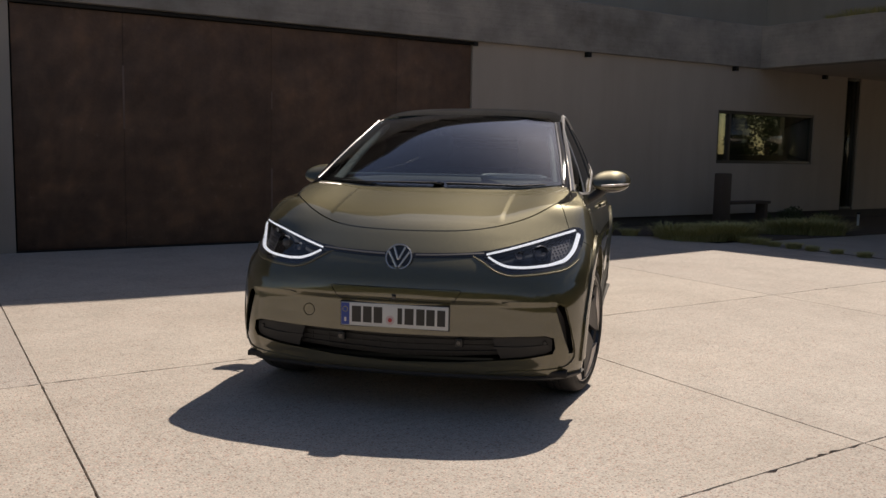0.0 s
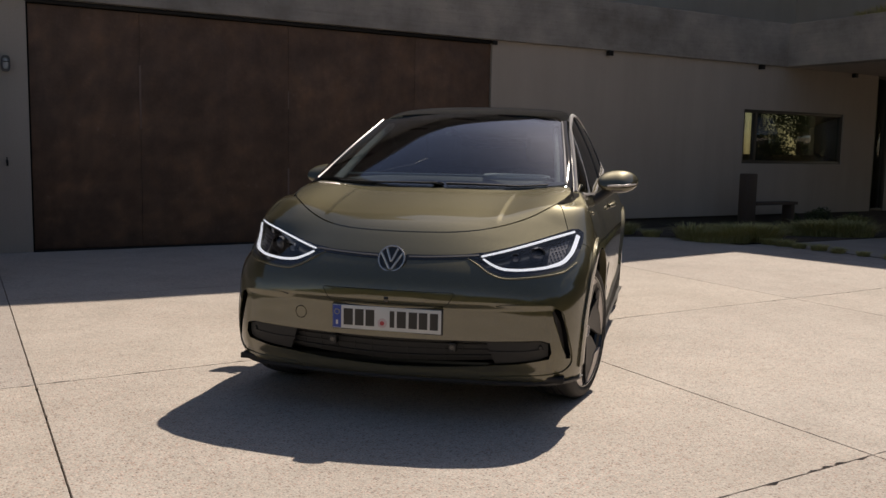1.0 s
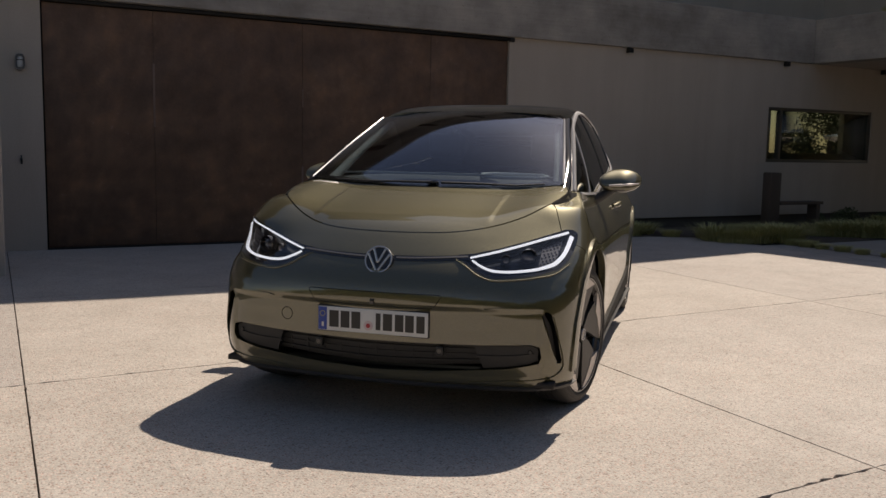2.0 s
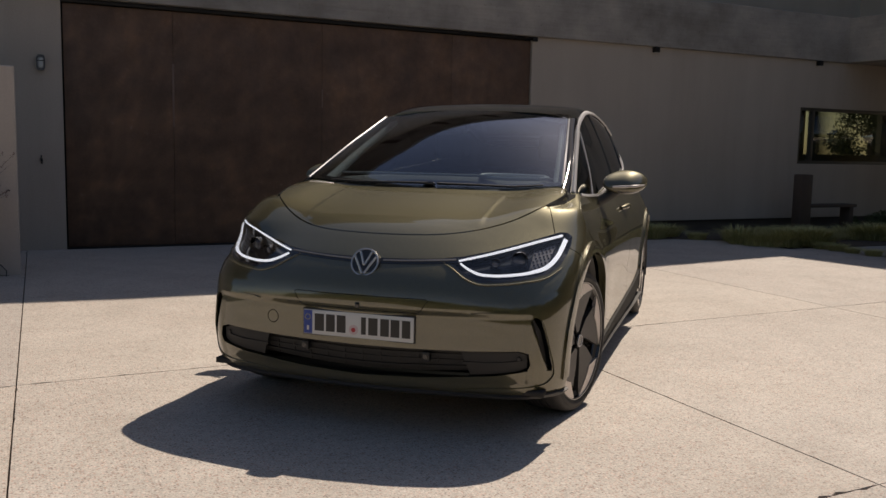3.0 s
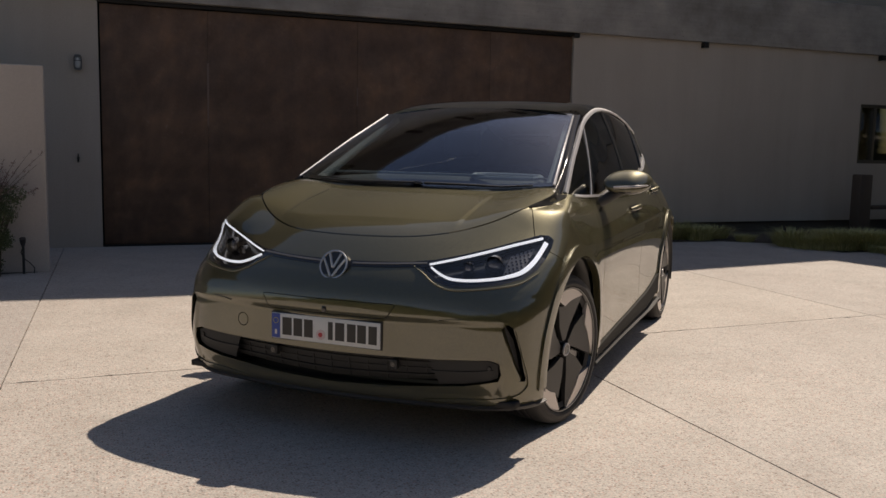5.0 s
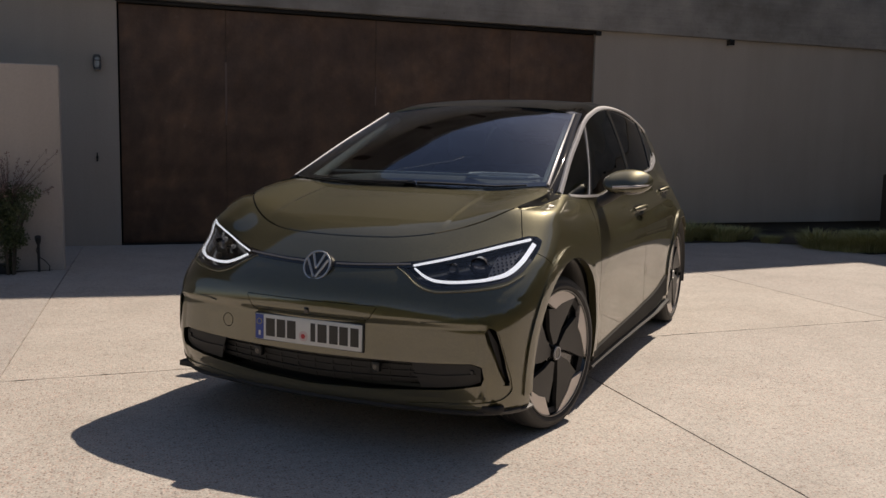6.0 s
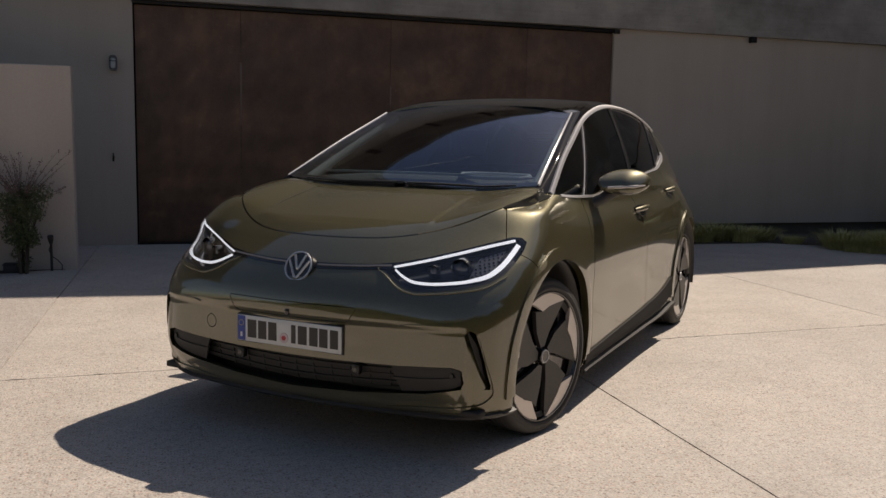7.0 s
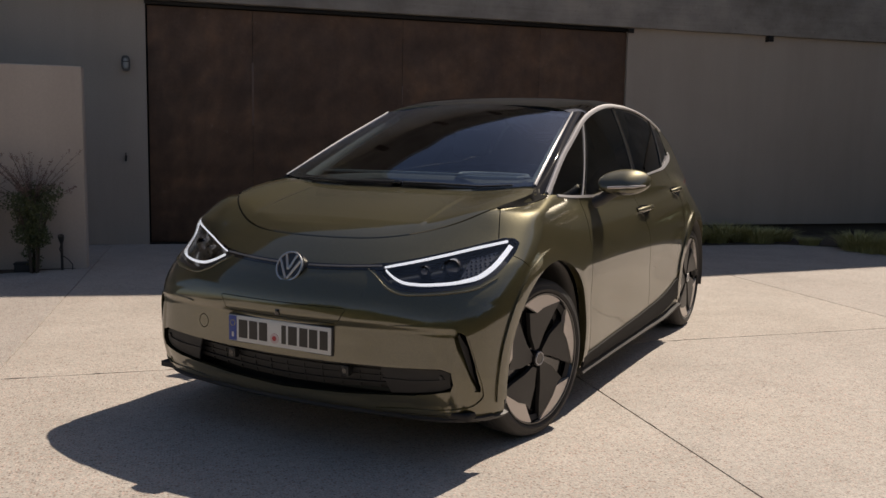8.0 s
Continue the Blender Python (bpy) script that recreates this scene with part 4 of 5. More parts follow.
def ribbon_cutter(line, width, axis, a, b, bm=None, n=48, smooth=True):
    """A thin wall along a line, run from a to b along an axis: it cuts a shut line."""
    bm = bm or bmesh.new()
    c = smooth_chain(line, n) if smooth else np.array(line, float)
    d = np.gradient(c, axis=0)
    d /= np.linalg.norm(d, axis=1)[:, None]
    o = np.stack([-d[:, 1], d[:, 0]], 1) * width / 2
    ring = [tuple(p) for p in c + o] + [tuple(p) for p in (c - o)[::-1]]
    return prism_bm(ring, a, b, axis, bm)


def solid(name, bm):
    me = bpy.data.meshes.new(name)
    bm.to_mesh(me)
    bm.free()
    return new(name, me)


def carved(ob, cutters):
    """Cuts the cutters out of a mesh, for good."""
    for c in cutters:
        mod = ob.modifiers.new("cut", "BOOLEAN")
        mod.operation, mod.solver, mod.object = "DIFFERENCE", "MANIFOLD", c
    dg = bpy.context.evaluated_depsgraph_get()
    me = bpy.data.meshes.new_from_object(ob.evaluated_get(dg))
    ob.modifiers.clear()
    ob.data = me
    for c in cutters:
        bpy.data.objects.remove(c)
    return ob


def islands(bm):
    seen, out = set(), []
    bm.faces.ensure_lookup_table()
    for f in bm.faces:
        if f.index in seen:
            continue
        stack, group = [f], []
        seen.add(f.index)
        while stack:
            g = stack.pop()
            group.append(g)
            for e in g.edges:
                for h in e.link_faces:
                    if h.index not in seen:
                        seen.add(h.index)
                        stack.append(h)
        out.append(group)
    return out


def skin_shading(ob):
    """Gives the faces on the outer skin the skin's own normals, so that cut edges leave no shading marks."""
    me = ob.data
    n_loops = len(me.loops)
    li = np.empty(n_loops, np.int32)
    me.loops.foreach_get("vertex_index", li)
    co = np.empty(len(me.vertices) * 3)
    me.vertices.foreach_get("co", co)
    co = co.reshape(-1, 3)
    fn = np.empty(len(me.polygons) * 3)
    me.polygons.foreach_get("normal", fn)
    tot = np.empty(len(me.polygons), np.int32)
    me.polygons.foreach_get("loop_total", tot)
    F = np.repeat(fn.reshape(-1, 3), tot, axis=0)
    near = np.abs(skin(co[:, 0], co[:, 1], co[:, 2])) < 0.004
    N = normals(co)[li]
    use = near[li] & ((N * F).sum(1) > 0.5)
    out = np.where(use[:, None], N, F)
    me.normals_split_custom_set(out.tolist())
    return ob


car = tagged(new("car"), "olive gold metallic compact hatchback with a black roof, parked", "car")

raw = car_bm()
car_bm(0.028, True, raw)
hull = solid("hull", raw)
cuts = []
for s in (1, -1):
    one = bmesh.new()
    for hy in (HUB_F + 0.012, HUB_R):
        ring = [(hy + WELL_R * math.cos(k * math.pi / 36), HUB_Z + WELL_R * math.sin(k * math.pi / 36)) for k in range(72)]
        prism_bm(ring, 0.5 * s, 1.3 * s, "x", one)
    cuts.append(solid("cut", one))
    flip = (lambda p: p) if s == 1 else mirrored
    one = prism_bm(flip(LAMP_TOP + LAMP_LOW[::-1]), -0.3, 0.62, "y")
    prism_bm(flip([tuple(p) for p in CURTAIN]), -0.3, 0.30, "y", one)
    cuts.append(solid("cut", one))
    cuts.append(solid("cut", prism_bm(BELT + ARCH[::-1], 0.35 * s, 1.3 * s, "x")))
one = prism_bm(GRILLE_TOP + GRILLE_LOW[::-1], -0.3, 0.2, "y")
cuts.append(solid("cut", one))
cuts.append(solid("cut", box_bm(-1.2, 1.2, -0.5, 4.6, -0.1, 0.202)))
cuts.append(solid("cut", prism_bm(SCREEN_LOW + SCREEN_TOP[::-1], 0.8, 1.8, "z")))
hull = carved(hull, cuts)
# shut lines
cuts = []
cuts.append(solid("cut", ribbon_cutter([(-x, y) for x, y in HOOD_LINE[:0:-1]] + HOOD_LINE, 0.0075, "z", 0.78, 1.25, n=120)))
flap = [(-0.315, 0.612), (-0.305, 0.618), (0.305, 0.618), (0.315, 0.612), (0.305, 0.598), (0.285, 0.566), (0.265, 0.556), (-0.265, 0.556), (-0.285, 0.566), (-0.305, 0.598), (-0.315, 0.612)]
one = bmesh.new()
for p, q in zip(flap, flap[1:]):
    ribbon_cutter([p, q], 0.0028, "y", -0.2, 0.026, one, smooth=False)
cuts.append(solid("cut", one))
one = lathe_bm([(0.0265, -0.2), (0.0265, 0.20), (0.0302, 0.20), (0.0302, -0.2)], 40, "y", closed=True)
bmesh.ops.translate(one, verts=one.verts, vec=(-0.432, -0.15, 0.486))
cuts.append(solid("cut", one))
for s in (1, -1):
    cuts.append(solid("cut", ribbon_cutter([(0.705 * s, 0.575), (0.745 * s, 0.48), (0.78 * s, 0.40)], 0.004, "z", 0.84, 1.2, smooth=False)))
    for line, wd in (([(0.40, 0.835), (0.46, 0.79), (0.53, 0.715), (0.62, 0.66)], 0.004),
                     ([(1.30, 1.06), (1.315, 1.0), (1.285, 0.92), (1.228, 0.81), (1.22, 0.62), (1.262, 0.35), (1.27, 0.262)], 0.005),
                     ([(2.19, 1.14), (2.21, 0.95), (2.245, 0.80), (2.28, 0.64), (2.335, 0.50), (2.36, 0.40), (2.36, 0.262)], 0.005),
                     ([(3.05, 1.2), (3.17, 1.08), (3.20, 0.95), (3.14, 0.82), (3.08, 0.68), (3.16, 0.55)], 0.005),
                     ([(1.268, 0.262), (1.6, 0.262), (2.36, 0.262), (2.9, 0.268), (3.15, 0.29)], 0.005)):
        cuts.append(solid("cut", ribbon_cutter(line, wd, "x", 0.62 * s, 1.3 * s)))
hull = carved(hull, cuts)

PANEL_LABELS = {"roof": "black gloss roof and pillars", "tow_cap": "round towing eye cap", "hatch_flap": "plain flap above the plate"}


def inside_ring(x, z, ring):
    hit = False
    for (ax, az), (bx, bz) in zip(ring, ring[1:] + ring[:1]):
        if (az > z) != (bz > z) and x < ax + (bx - ax) * (z - az) / (bz - az):
            hit = not hit
    return hit


def panel_of(p):
    """The body panel that a place on the shell belongs to, and its side."""
    ax, side = abs(p.x), 1 if p.x > 0 else -1
    if p.y < 0.06 and inside_ring(p.x, p.z, flap[:-1]):
        return "hatch_flap", 0
    if p.y < 0.2 and math.hypot(p.x + 0.432, p.z - 0.486) < 0.028:
        return "tow_cap", 0
    if p.z > arch_z(p.y) - 0.005 and p.y > 0.97 and p.z > 1.06:
        return "roof", 0
    if p.y < 1.31 and (p.y > 0.62 or p.z > 0.84 and p.y > np.interp(ax, [0.705, 0.745, 0.78], [0.575, 0.48, 0.40]) or p.z <= 0.84 and p.y > 0.40 and p.z > np.interp(p.y, [0.40, 0.46, 0.53, 0.62], [0.835, 0.79, 0.715, 0.66])):
        return "front_wing", side
    if p.y < 0.75:
        return "front_bumper", 0
    if p.y > 4.0:
        return "tailgate", 0
    if p.y > 3.0:
        return "rear_quarter", side
    return ("sill" if p.z < 0.5 else "door_frame"), side


bm = bmesh.new()
bm.from_mesh(hull.data)
bpy.data.objects.remove(hull)
groups = islands(bm)
arch_z = curve(ARCH + [(4.3, 1.22)])
for group in sorted(groups, key=len, reverse=True):
    idx = {v for f in group for v in f.verts}
    co = np.array([v.co for v in idx])
    c, lo, hi = co.mean(0), co.min(0), co.max(0)
    if len(group) < 30 and (hi - lo).max() < 0.05:
        continue
    piece = bmesh.new()
    vm = {v: piece.verts.new(v.co) for v in idx}
    for f in group:
        g = piece.faces.new([vm[v] for v in f.verts])
        p = f.calc_center_median()
        if p.z > arch_z(p.y) - 0.005 and p.y > 0.97 and p.z > 1.06:
            g.material_index = 1

    side = "left" if c[0] > 0 else "right"
    name = "body"
    if hi[1] < 1.1 and lo[0] < -0.5 and hi[0] > 0.5 and lo[2] > 0.8:
        name = "bonnet"
    elif hi[1] < 1.0 and lo[0] < -0.5 and hi[0] > 0.5:
        name = "front_bumper"
    elif abs(c[0]) > 0.6 and 1.1 < lo[1] and hi[1] < 2.45:
        name = "front_door"
    elif abs(c[0]) > 0.6 and lo[1] > 2.1 and hi[1] < 3.3:
        name = "rear_door"
    elif abs(c[0]) > 0.6 and hi[1] < 1.4:
        name = "front_wing"
    elif (hi - lo)[0] < 0.1 and hi[1] < 0.3:
        name = "tow_cap"
    elif hi[1] < 0.2 and (hi - lo)[0] < 0.7:
        name = "hatch_flap"
    mats = [M["paint"], M["black_gloss"], M["black_plastic"]]
    if name != "body":
        skin_shading(part(name, piece, mats, car, PANEL_LABELS.get(name, ""), smooth=180))
        continue
    buckets = {}
    for f in piece.faces:
        buckets.setdefault(panel_of(f.calc_center_median()), []).append(f)
    for (kind, _), faces in sorted(buckets.items(), key=lambda q: q[0]):
        sub_bm = bmesh.new()
        vm = {}
        for f in faces:
            for v in f.verts:
                if v not in vm:
                    vm[v] = sub_bm.verts.new(v.co)
            g = sub_bm.faces.new([vm[v] for v in f.verts])
            g.material_index = f.material_index
        skin_shading(part(kind, sub_bm, mats, car, PANEL_LABELS.get(kind, ""), smooth=180))
    piece.free()
bm.free()

# dark strip in the bonnet's shut line, coloured as the groove's shade
part("bonnet_seal", strip([(-x, y) for x, y in HOOD_LINE[:0:-1]] + HOOD_LINE, 0.013, "z", -0.0035, -0.010, 160), M["gap_shade"], car)

# glass and trim
def screen_row(u, n=41, reach=1.0):
    """A line across the windscreen at height u, bowed from pillar to pillar."""
    side = smooth_chain(PILLAR_IN, 101)
    e = np.array([np.interp(u, np.linspace(0, 1, 101), side[:, k]) for k in range(3)])
    y = np.interp(u, [0, 1], [0.862, 1.757])
    c = onto("z", [-CABIN], [y])[0]
    k = np.linspace(-reach, reach, n)
    b = np.abs(k)**2.1
    return np.stack([k * (e[0] + CABIN) - CABIN, c[1] + b * (e[1] - c[1]), c[2] + b * (e[2] - c[2])], 1)


def screen_piece(u0, u1, outer, inner, m):
    rows = [screen_row(u) for u in np.linspace(u0, u1, m)]
    b = bmesh.new()
    G = np.stack(rows, 0)
    N = np.cross(np.gradient(G, axis=1), np.gradient(G, axis=0))
    N /= np.linalg.norm(N, axis=2)[..., None]
    N *= np.sign(N[..., 2:3])
    top = [[b.verts.new(p) for p in r] for r in G + N * outer]
    low = [[b.verts.new(p) for p in r] for r in G + N * inner]
    for i in range(m - 1):
        for j in range(40):
            b.faces.new((top[i][j], top[i][j + 1], top[i + 1][j + 1], top[i + 1][j]))
            b.faces.new((low[i][j], low[i + 1][j], low[i + 1][j + 1], low[i][j + 1]))
    rim = [(i, 0) for i in range(m)] + [(m - 1, j) for j in range(1, 41)] + [(i, 40) for i in range(m - 2, -1, -1)] + [(0, j) for j in range(39, 0, -1)]
    for p, q in zip(rim, rim[1:] + rim[:1]):
        b.faces.new((top[p[0]][p[1]], top[q[0]][q[1]], low[q[0]][q[1]], low[p[0]][p[1]]))
    bmesh.ops.recalc_face_normals(b, faces=b.faces)
    return b


screen = part("windscreen", screen_piece(0.0, 1.0, 0.002, -0.003, 26), M["glass"], car, "tinted glass windscreen", smooth=50)
part("screen_edge", screen_piece(0.0, 0.055, -0.0045, -0.008, 4), M["black_gloss"], screen)
part("screen_head", screen_piece(0.93, 1.0, -0.0045, -0.008, 4), M["black_gloss"], screen)
WAIST = [(p[0], p[1] - 0.004) for p in BELT[1:]]


def arch_line(n, side, end=3.54):
    """The window arch in space: straight up the pillar, then along the skin."""
    low = smooth_chain(PILLAR_OUT[:5], 24)
    c = smooth_chain(ARCH[4:] + [(3.62, 1.38)], 60)
    c = c[c[:, 0] <= end]
    up = onto("x", c[:, 0], c[:, 1], 1)
    w = np.clip((up[:, 1:2] - 1.712) / 0.5, 0, 1)
    up[:, :1] = up[:, :1] * w + (1 - w) * (up[:, :1] + PILLAR_OUT[4][0] - up[0, 0])
    return side_of(smooth_chain(np.concatenate([low[:-1:4], up[:-2:4], up[-1:]]), n), side)


def belt_line(n, side):
    c = smooth_chain(BELT, n)
    P = onto("x", c[:, 0], c[:, 1], 1)
    P[:, :1] -= 0.006
    return side_of(P, side)


def out_normals(P, side):
    """Outward normals for trim on the glass house."""
    N = np.stack([np.full(len(P), 0.90), np.full(len(P), -0.10), np.full(len(P), 0.42)], 1)
    Q = side_of(P, side)
    k = np.clip((Q[:, 1:2] - 1.6) / 0.4, 0, 1)
    N = N * (1 - k) + normals(Q) * k
    return N / np.linalg.norm(N, axis=1)[:, None] * [side, 1, 1]


for s in (1, -1):
    flip = (lambda p: p) if s == 1 else mirrored
    belt_3d, arch_3d = belt_line(60, s), arch_line(60, s)
    part("side_window", ruled(belt_3d, arch_3d, -0.004, -0.008, 0.012, 12), M["glass_dark"], car, "dark tinted side glass")
    frame_3d = arch_line(90, s, 3.62)
    if s < 0:      # tucked behind the pillar cover on this flank
        frame_3d = frame_3d - np.clip((2.0 - frame_3d[:, 1:2]) / 0.25, 0, 1) * [0.0, -0.012, 0.022]
    part("window_trim", band(frame_3d, out_normals(frame_3d, s), [0.026, 0.026, 0.026, 0.022, 0.016] if s > 0 else 0.016, 0.008, -0.003), M["silver"], car, "satin silver window arch")
    part("belt_trim", strip(WAIST + [(3.56, 1.215)], [0.012, 0.012, 0.012, 0.014, 0.03], "x", 0.005, -0.008, 70, s), M["silver"], car, "satin silver belt strip")
    inner_3d, outer_3d = smooth_chain(side_of(PILLAR_IN, s), 40), smooth_chain(side_of(PILLAR_OUT, s), 40)
    drop = np.clip(np.linspace(0.35, -3, 40), 0, 1)[:, None] * [0, -0.10, -0.045]
    part("pillar_cover", ruled(inner_3d + drop, outer_3d + drop - 0.15 * (outer_3d - inner_3d), 0.004, -0.03, 0.04, 8), M["pillar_black"], car, "black gloss windscreen pillar")
    strip_n = np.cross(np.gradient(inner_3d, axis=0), outer_3d - inner_3d)
    strip_n *= np.sign(strip_n[:, 2:3]) / np.linalg.norm(strip_n, axis=1)[:, None]
    strip_n = strip_n + np.array([0.7 * s, 0, 0])
    strip_n /= np.linalg.norm(strip_n, axis=1)[:, None]
    part("pillar_strip", band(inner_3d, strip_n, [0.018, 0.015, 0.012] if s > 0 else [0.010, 0.009, 0.008], 0.008, 0.001), M["silver"], car, "satin silver strip along the windscreen")
    def across(y_low, y_top, lift):
        a = np.array([np.interp(y_low, belt_3d[:, 1], belt_3d[:, k]) for k in range(3)])
        b = np.array([np.interp(y_top, arch_3d[:, 1], arch_3d[:, k]) for k in range(3)])
        t = np.linspace(0, 1, 20)[:, None]
        n = np.array([0.9 * s, 0, 0.42])
        return a * (1 - t) + b * t + n * (lift + 0.048 * t * (1 - t) * 0.9), np.broadcast_to(n, (20, 3))
    for y_low, y_top, wd, mat, name in ((1.395, 1.865, 0.024, "black_gloss", "window_post"), (1.37, 1.84, 0.009, "silver", "quarter_seal"), (2.36, 2.53, 0.060, "black_gloss", "window_post"), (2.325, 2.50, 0.005, "seal", "quarter_seal"), (3.11, 3.40, 0.030, "black_gloss", "window_post"), (3.095, 3.385, 0.006, "seal", "quarter_seal")):
        line, facing = across(y_low, y_top, 0.0 if mat == "black_gloss" else 0.002)
        part(name, band(line, facing, wd, 0.0005, -0.006, 4), M[mat], car, "" if mat == "black_gloss" else "thin grey window bar")
    inner_trim = [(p[0] - (0.035 if s > 0 else 0.085 - 0.008 * k), p[1] + 0.03, p[2] - (0.045 if s > 0 else 0.03)) for k, p in enumerate(PILLAR_IN)]
    part("pillar_lining", tube([tuple(p) for p in side_of(inner_trim, s)], [0.030, 0.026, 0.024, 0.022, 0.022, 0.02], 8), M["lining"], car, "pale grey pillar lining", smooth=60)
    # black strip on the bank beside the bonnet, painted in for its shade
    part("bonnet_gap", strip(flip([(0.700, 0.56), (0.733, 0.67), (0.746, 0.76), (0.749, 0.86), (0.738, 0.955)]), [0.008, 0.032, 0.046, 0.054, 0.054], "z", 0.0035, -0.006, 40), M["gap_shade"], car)
    # lamps
    lens = part("headlight", patch(flip(LAMP_LOW), flip(LAMP_TOP), "y", 70, 18, 0.002, -0.001), M["lens"], car, "clear headlight cover")
    low_led = flip([(0.416, 0.7665), (0.46, 0.744), (0.505, 0.7285), (0.56, 0.7235), (0.64, 0.727), (0.72, 0.739), (0.775, 0.759), (0.80, 0.79), (0.812, 0.83), (0.818, 0.862)])
    part("light_strip", strip(flip([(0.405, 0.7765), (0.52, 0.8035), (0.63, 0.833), (0.72, 0.859), (0.80, 0.880)]), [0.005, 0.0075, 0.0085], "y", -0.002, -0.010, 60), M["led"], lens, "glowing white daytime light strip")
    part("light_strip", strip(low_led, [0.006, 0.009, 0.009, 0.010, 0.019, 0.020], "y", -0.002, -0.010, 80), M["led"], lens, "glowing white daytime light strip")
    part("bezel", strip(flip(LAMP_LOW[:9]), [0.016, 0.036, 0.036, 0.030], "y", -0.0025, -0.03, 60), M["black_plastic"], lens)
    part("bezel", strip(flip(LAMP_TOP), [0.012, 0.012, 0.012], "y", -0.002, -0.02, 60), M["black_gloss"], lens)
    part("lamp_housing", patch(flip(LAMP_LOW), flip(LAMP_TOP), "y", 40, 10, -0.050, -0.056), M["housing"], lens, "dark glossy lamp housing")
    plate_low, plate_top = flip([(0.705, 0.752), (0.74, 0.757), (0.775, 0.775)]), flip([(0.705, 0.822), (0.74, 0.835), (0.785, 0.850)])
    part("perforated_plate", patch(plate_low, plate_top, "y", 16, 10, -0.018, -0.020), M["lamp_grey"], lens, "grey perforated plate")
    holes = bmesh.new()
    for r in range(6):
        for c in range(5):
            px = (0.712 + c * 0.0145 + (r % 2) * 0.007) * s
            pz = 0.758 + r * 0.0135 + c * 0.0035
            p = onto("y", [px], [pz])[0]
            nn = normals(np.array([p]))[0]
            q = Vector(p) - Vector(nn) * 0.0172
            bmesh.ops.create_cone(holes, cap_ends=True, segments=6, radius1=0.0045, radius2=0.0045, depth=0.003, matrix=Matrix.Translation(q) @ Vector(nn).to_track_quat("Z", "Y").to_matrix().to_4x4())
    part("plate_holes", holes, M["black_gloss"], lens)
    for cx, cz, r in ((0.655, 0.775, 0.034), (0.56, 0.762, 0.022)):
        p = onto("y", [cx * s], [cz])[0]
        ring = lathe_bm([(r, 0.0), (r * 1.12, -0.004), (r * 1.18, 0.03), (r * 1.0, 0.035)], 32, "y")
        proj_lens = part("projector", ring, M["black_gloss"], lens, m=pose(p[0] * 0.995, p[1] + 0.022, p[2], 0, 0, 12 * s))
        part("projector_lens", lathe_bm([(0, 0.004), (r * 0.6, 0.007), (r * 0.95, 0.016), (r * 0.95, 0.03)], 32, "y"), M["lamp_glass"], proj_lens)
    part("light_bar", strip(flip([(0.395, 0.7765), (0.25, 0.768), (0.16, 0.764), (0.075, 0.762)]), 0.0085, "y", 0.004, -0.003, 30), M["bar_grey"], car, "thin bright bar between lamp and badge")
    part("bar_channel", strip(flip([(0.405, 0.774), (0.25, 0.765), (0.16, 0.762), (0.06, 0.760)]), [0.030, 0.031, 0.033], "y", 0.0015, -0.006, 30), M["black_gloss"], car)
    lip = smooth_chain(flip([(0.345, 0.764), (0.40, 0.736), (0.45, 0.706), (0.515, 0.685), (0.60, 0.686), (0.70, 0.696), (0.79, 0.717), (0.828, 0.748)]), 40)
    lip_3d = onto("y", lip[:, 0], lip[:, 1])
    lip_3d = lip_3d + normals(lip_3d) * 0.0015
    part("lamp_lip", tube([tuple(p) for p in lip_3d], [0.002] * 3 + [0.004] * 32 + [0.003] * 5, 8), M["paint"], car, smooth=60)
    # wheel wells
    for hy in (HUB_F + 0.012, HUB_R):
        well = bmesh.new()
        arc = [(WELL_R - 0.004, k) for k in range(-14, 195, 8)]
        rows = []
        for r, deg in arc:
            a = radians(deg)
            rows.append([well.verts.new((x * s, hy + rr * math.cos(a), HUB_Z + rr * math.sin(a))) for x, rr in ((0.868, r), (0.868, r - 0.012), (0.80, r - 0.004), (0.52, r - 0.01), (0.50, 0.10))])
        for a, b in zip(rows, rows[1:]):
            for k in range(4):
                well.faces.new((a[k], b[k], b[k + 1], a[k + 1]))
        part("wheel_well", well, M["black_plastic"], car, smooth=40)
    # mirror on its arm
    reach = 0.936 if s > 0 else 0.908
    m_body = egg(reach * s, 1.585, 1.085, 0.116, 0.080, 0.066, 2.15, bend=0.07)
    for v in m_body.verts:      # the cap leans back
        v.co.y += 0.75 * (v.co.z - 1.085)
    for f in m_body.faces:
        z = f.calc_center_median().z
        f.material_index = 1 if z < 1.036 else 0
    mirror = part("door_mirror", m_body, [M["paint"], M["black_gloss"]], car, "gold-capped door mirror", smooth=60)
    sig = [(x * s * reach / 0.936, y - 0.019, z) for x, y, z in ((0.88, 1.492, 1.060), (0.94, 1.508, 1.062), (1.00, 1.545, 1.066), (1.040, 1.612, 1.071))]
    part("indicator", tube([(x, y, z) for x, y, z in sig], [0.006, 0.008, 0.008, 0.004], 8), M["lamp_clear"], mirror, "clear indicator strip")
    part("mirror_arm", tube([(0.895 * s, 1.56, 1.045), (0.865 * s, 1.535, 1.018), (0.835 * s, 1.51, 0.994), (0.795 * s, 1.49, 0.975)], [0.034, 0.030, 0.028, 0.032], 14), M["black_plastic"], mirror)
    # door handles
    for y0, y1, z0, z1 in ((2.14, 2.39, 0.903, 0.909), (3.04, 3.27, 0.977, 0.988)):
        ym, zm = (y0 + y1) / 2, (z0 + z1) / 2
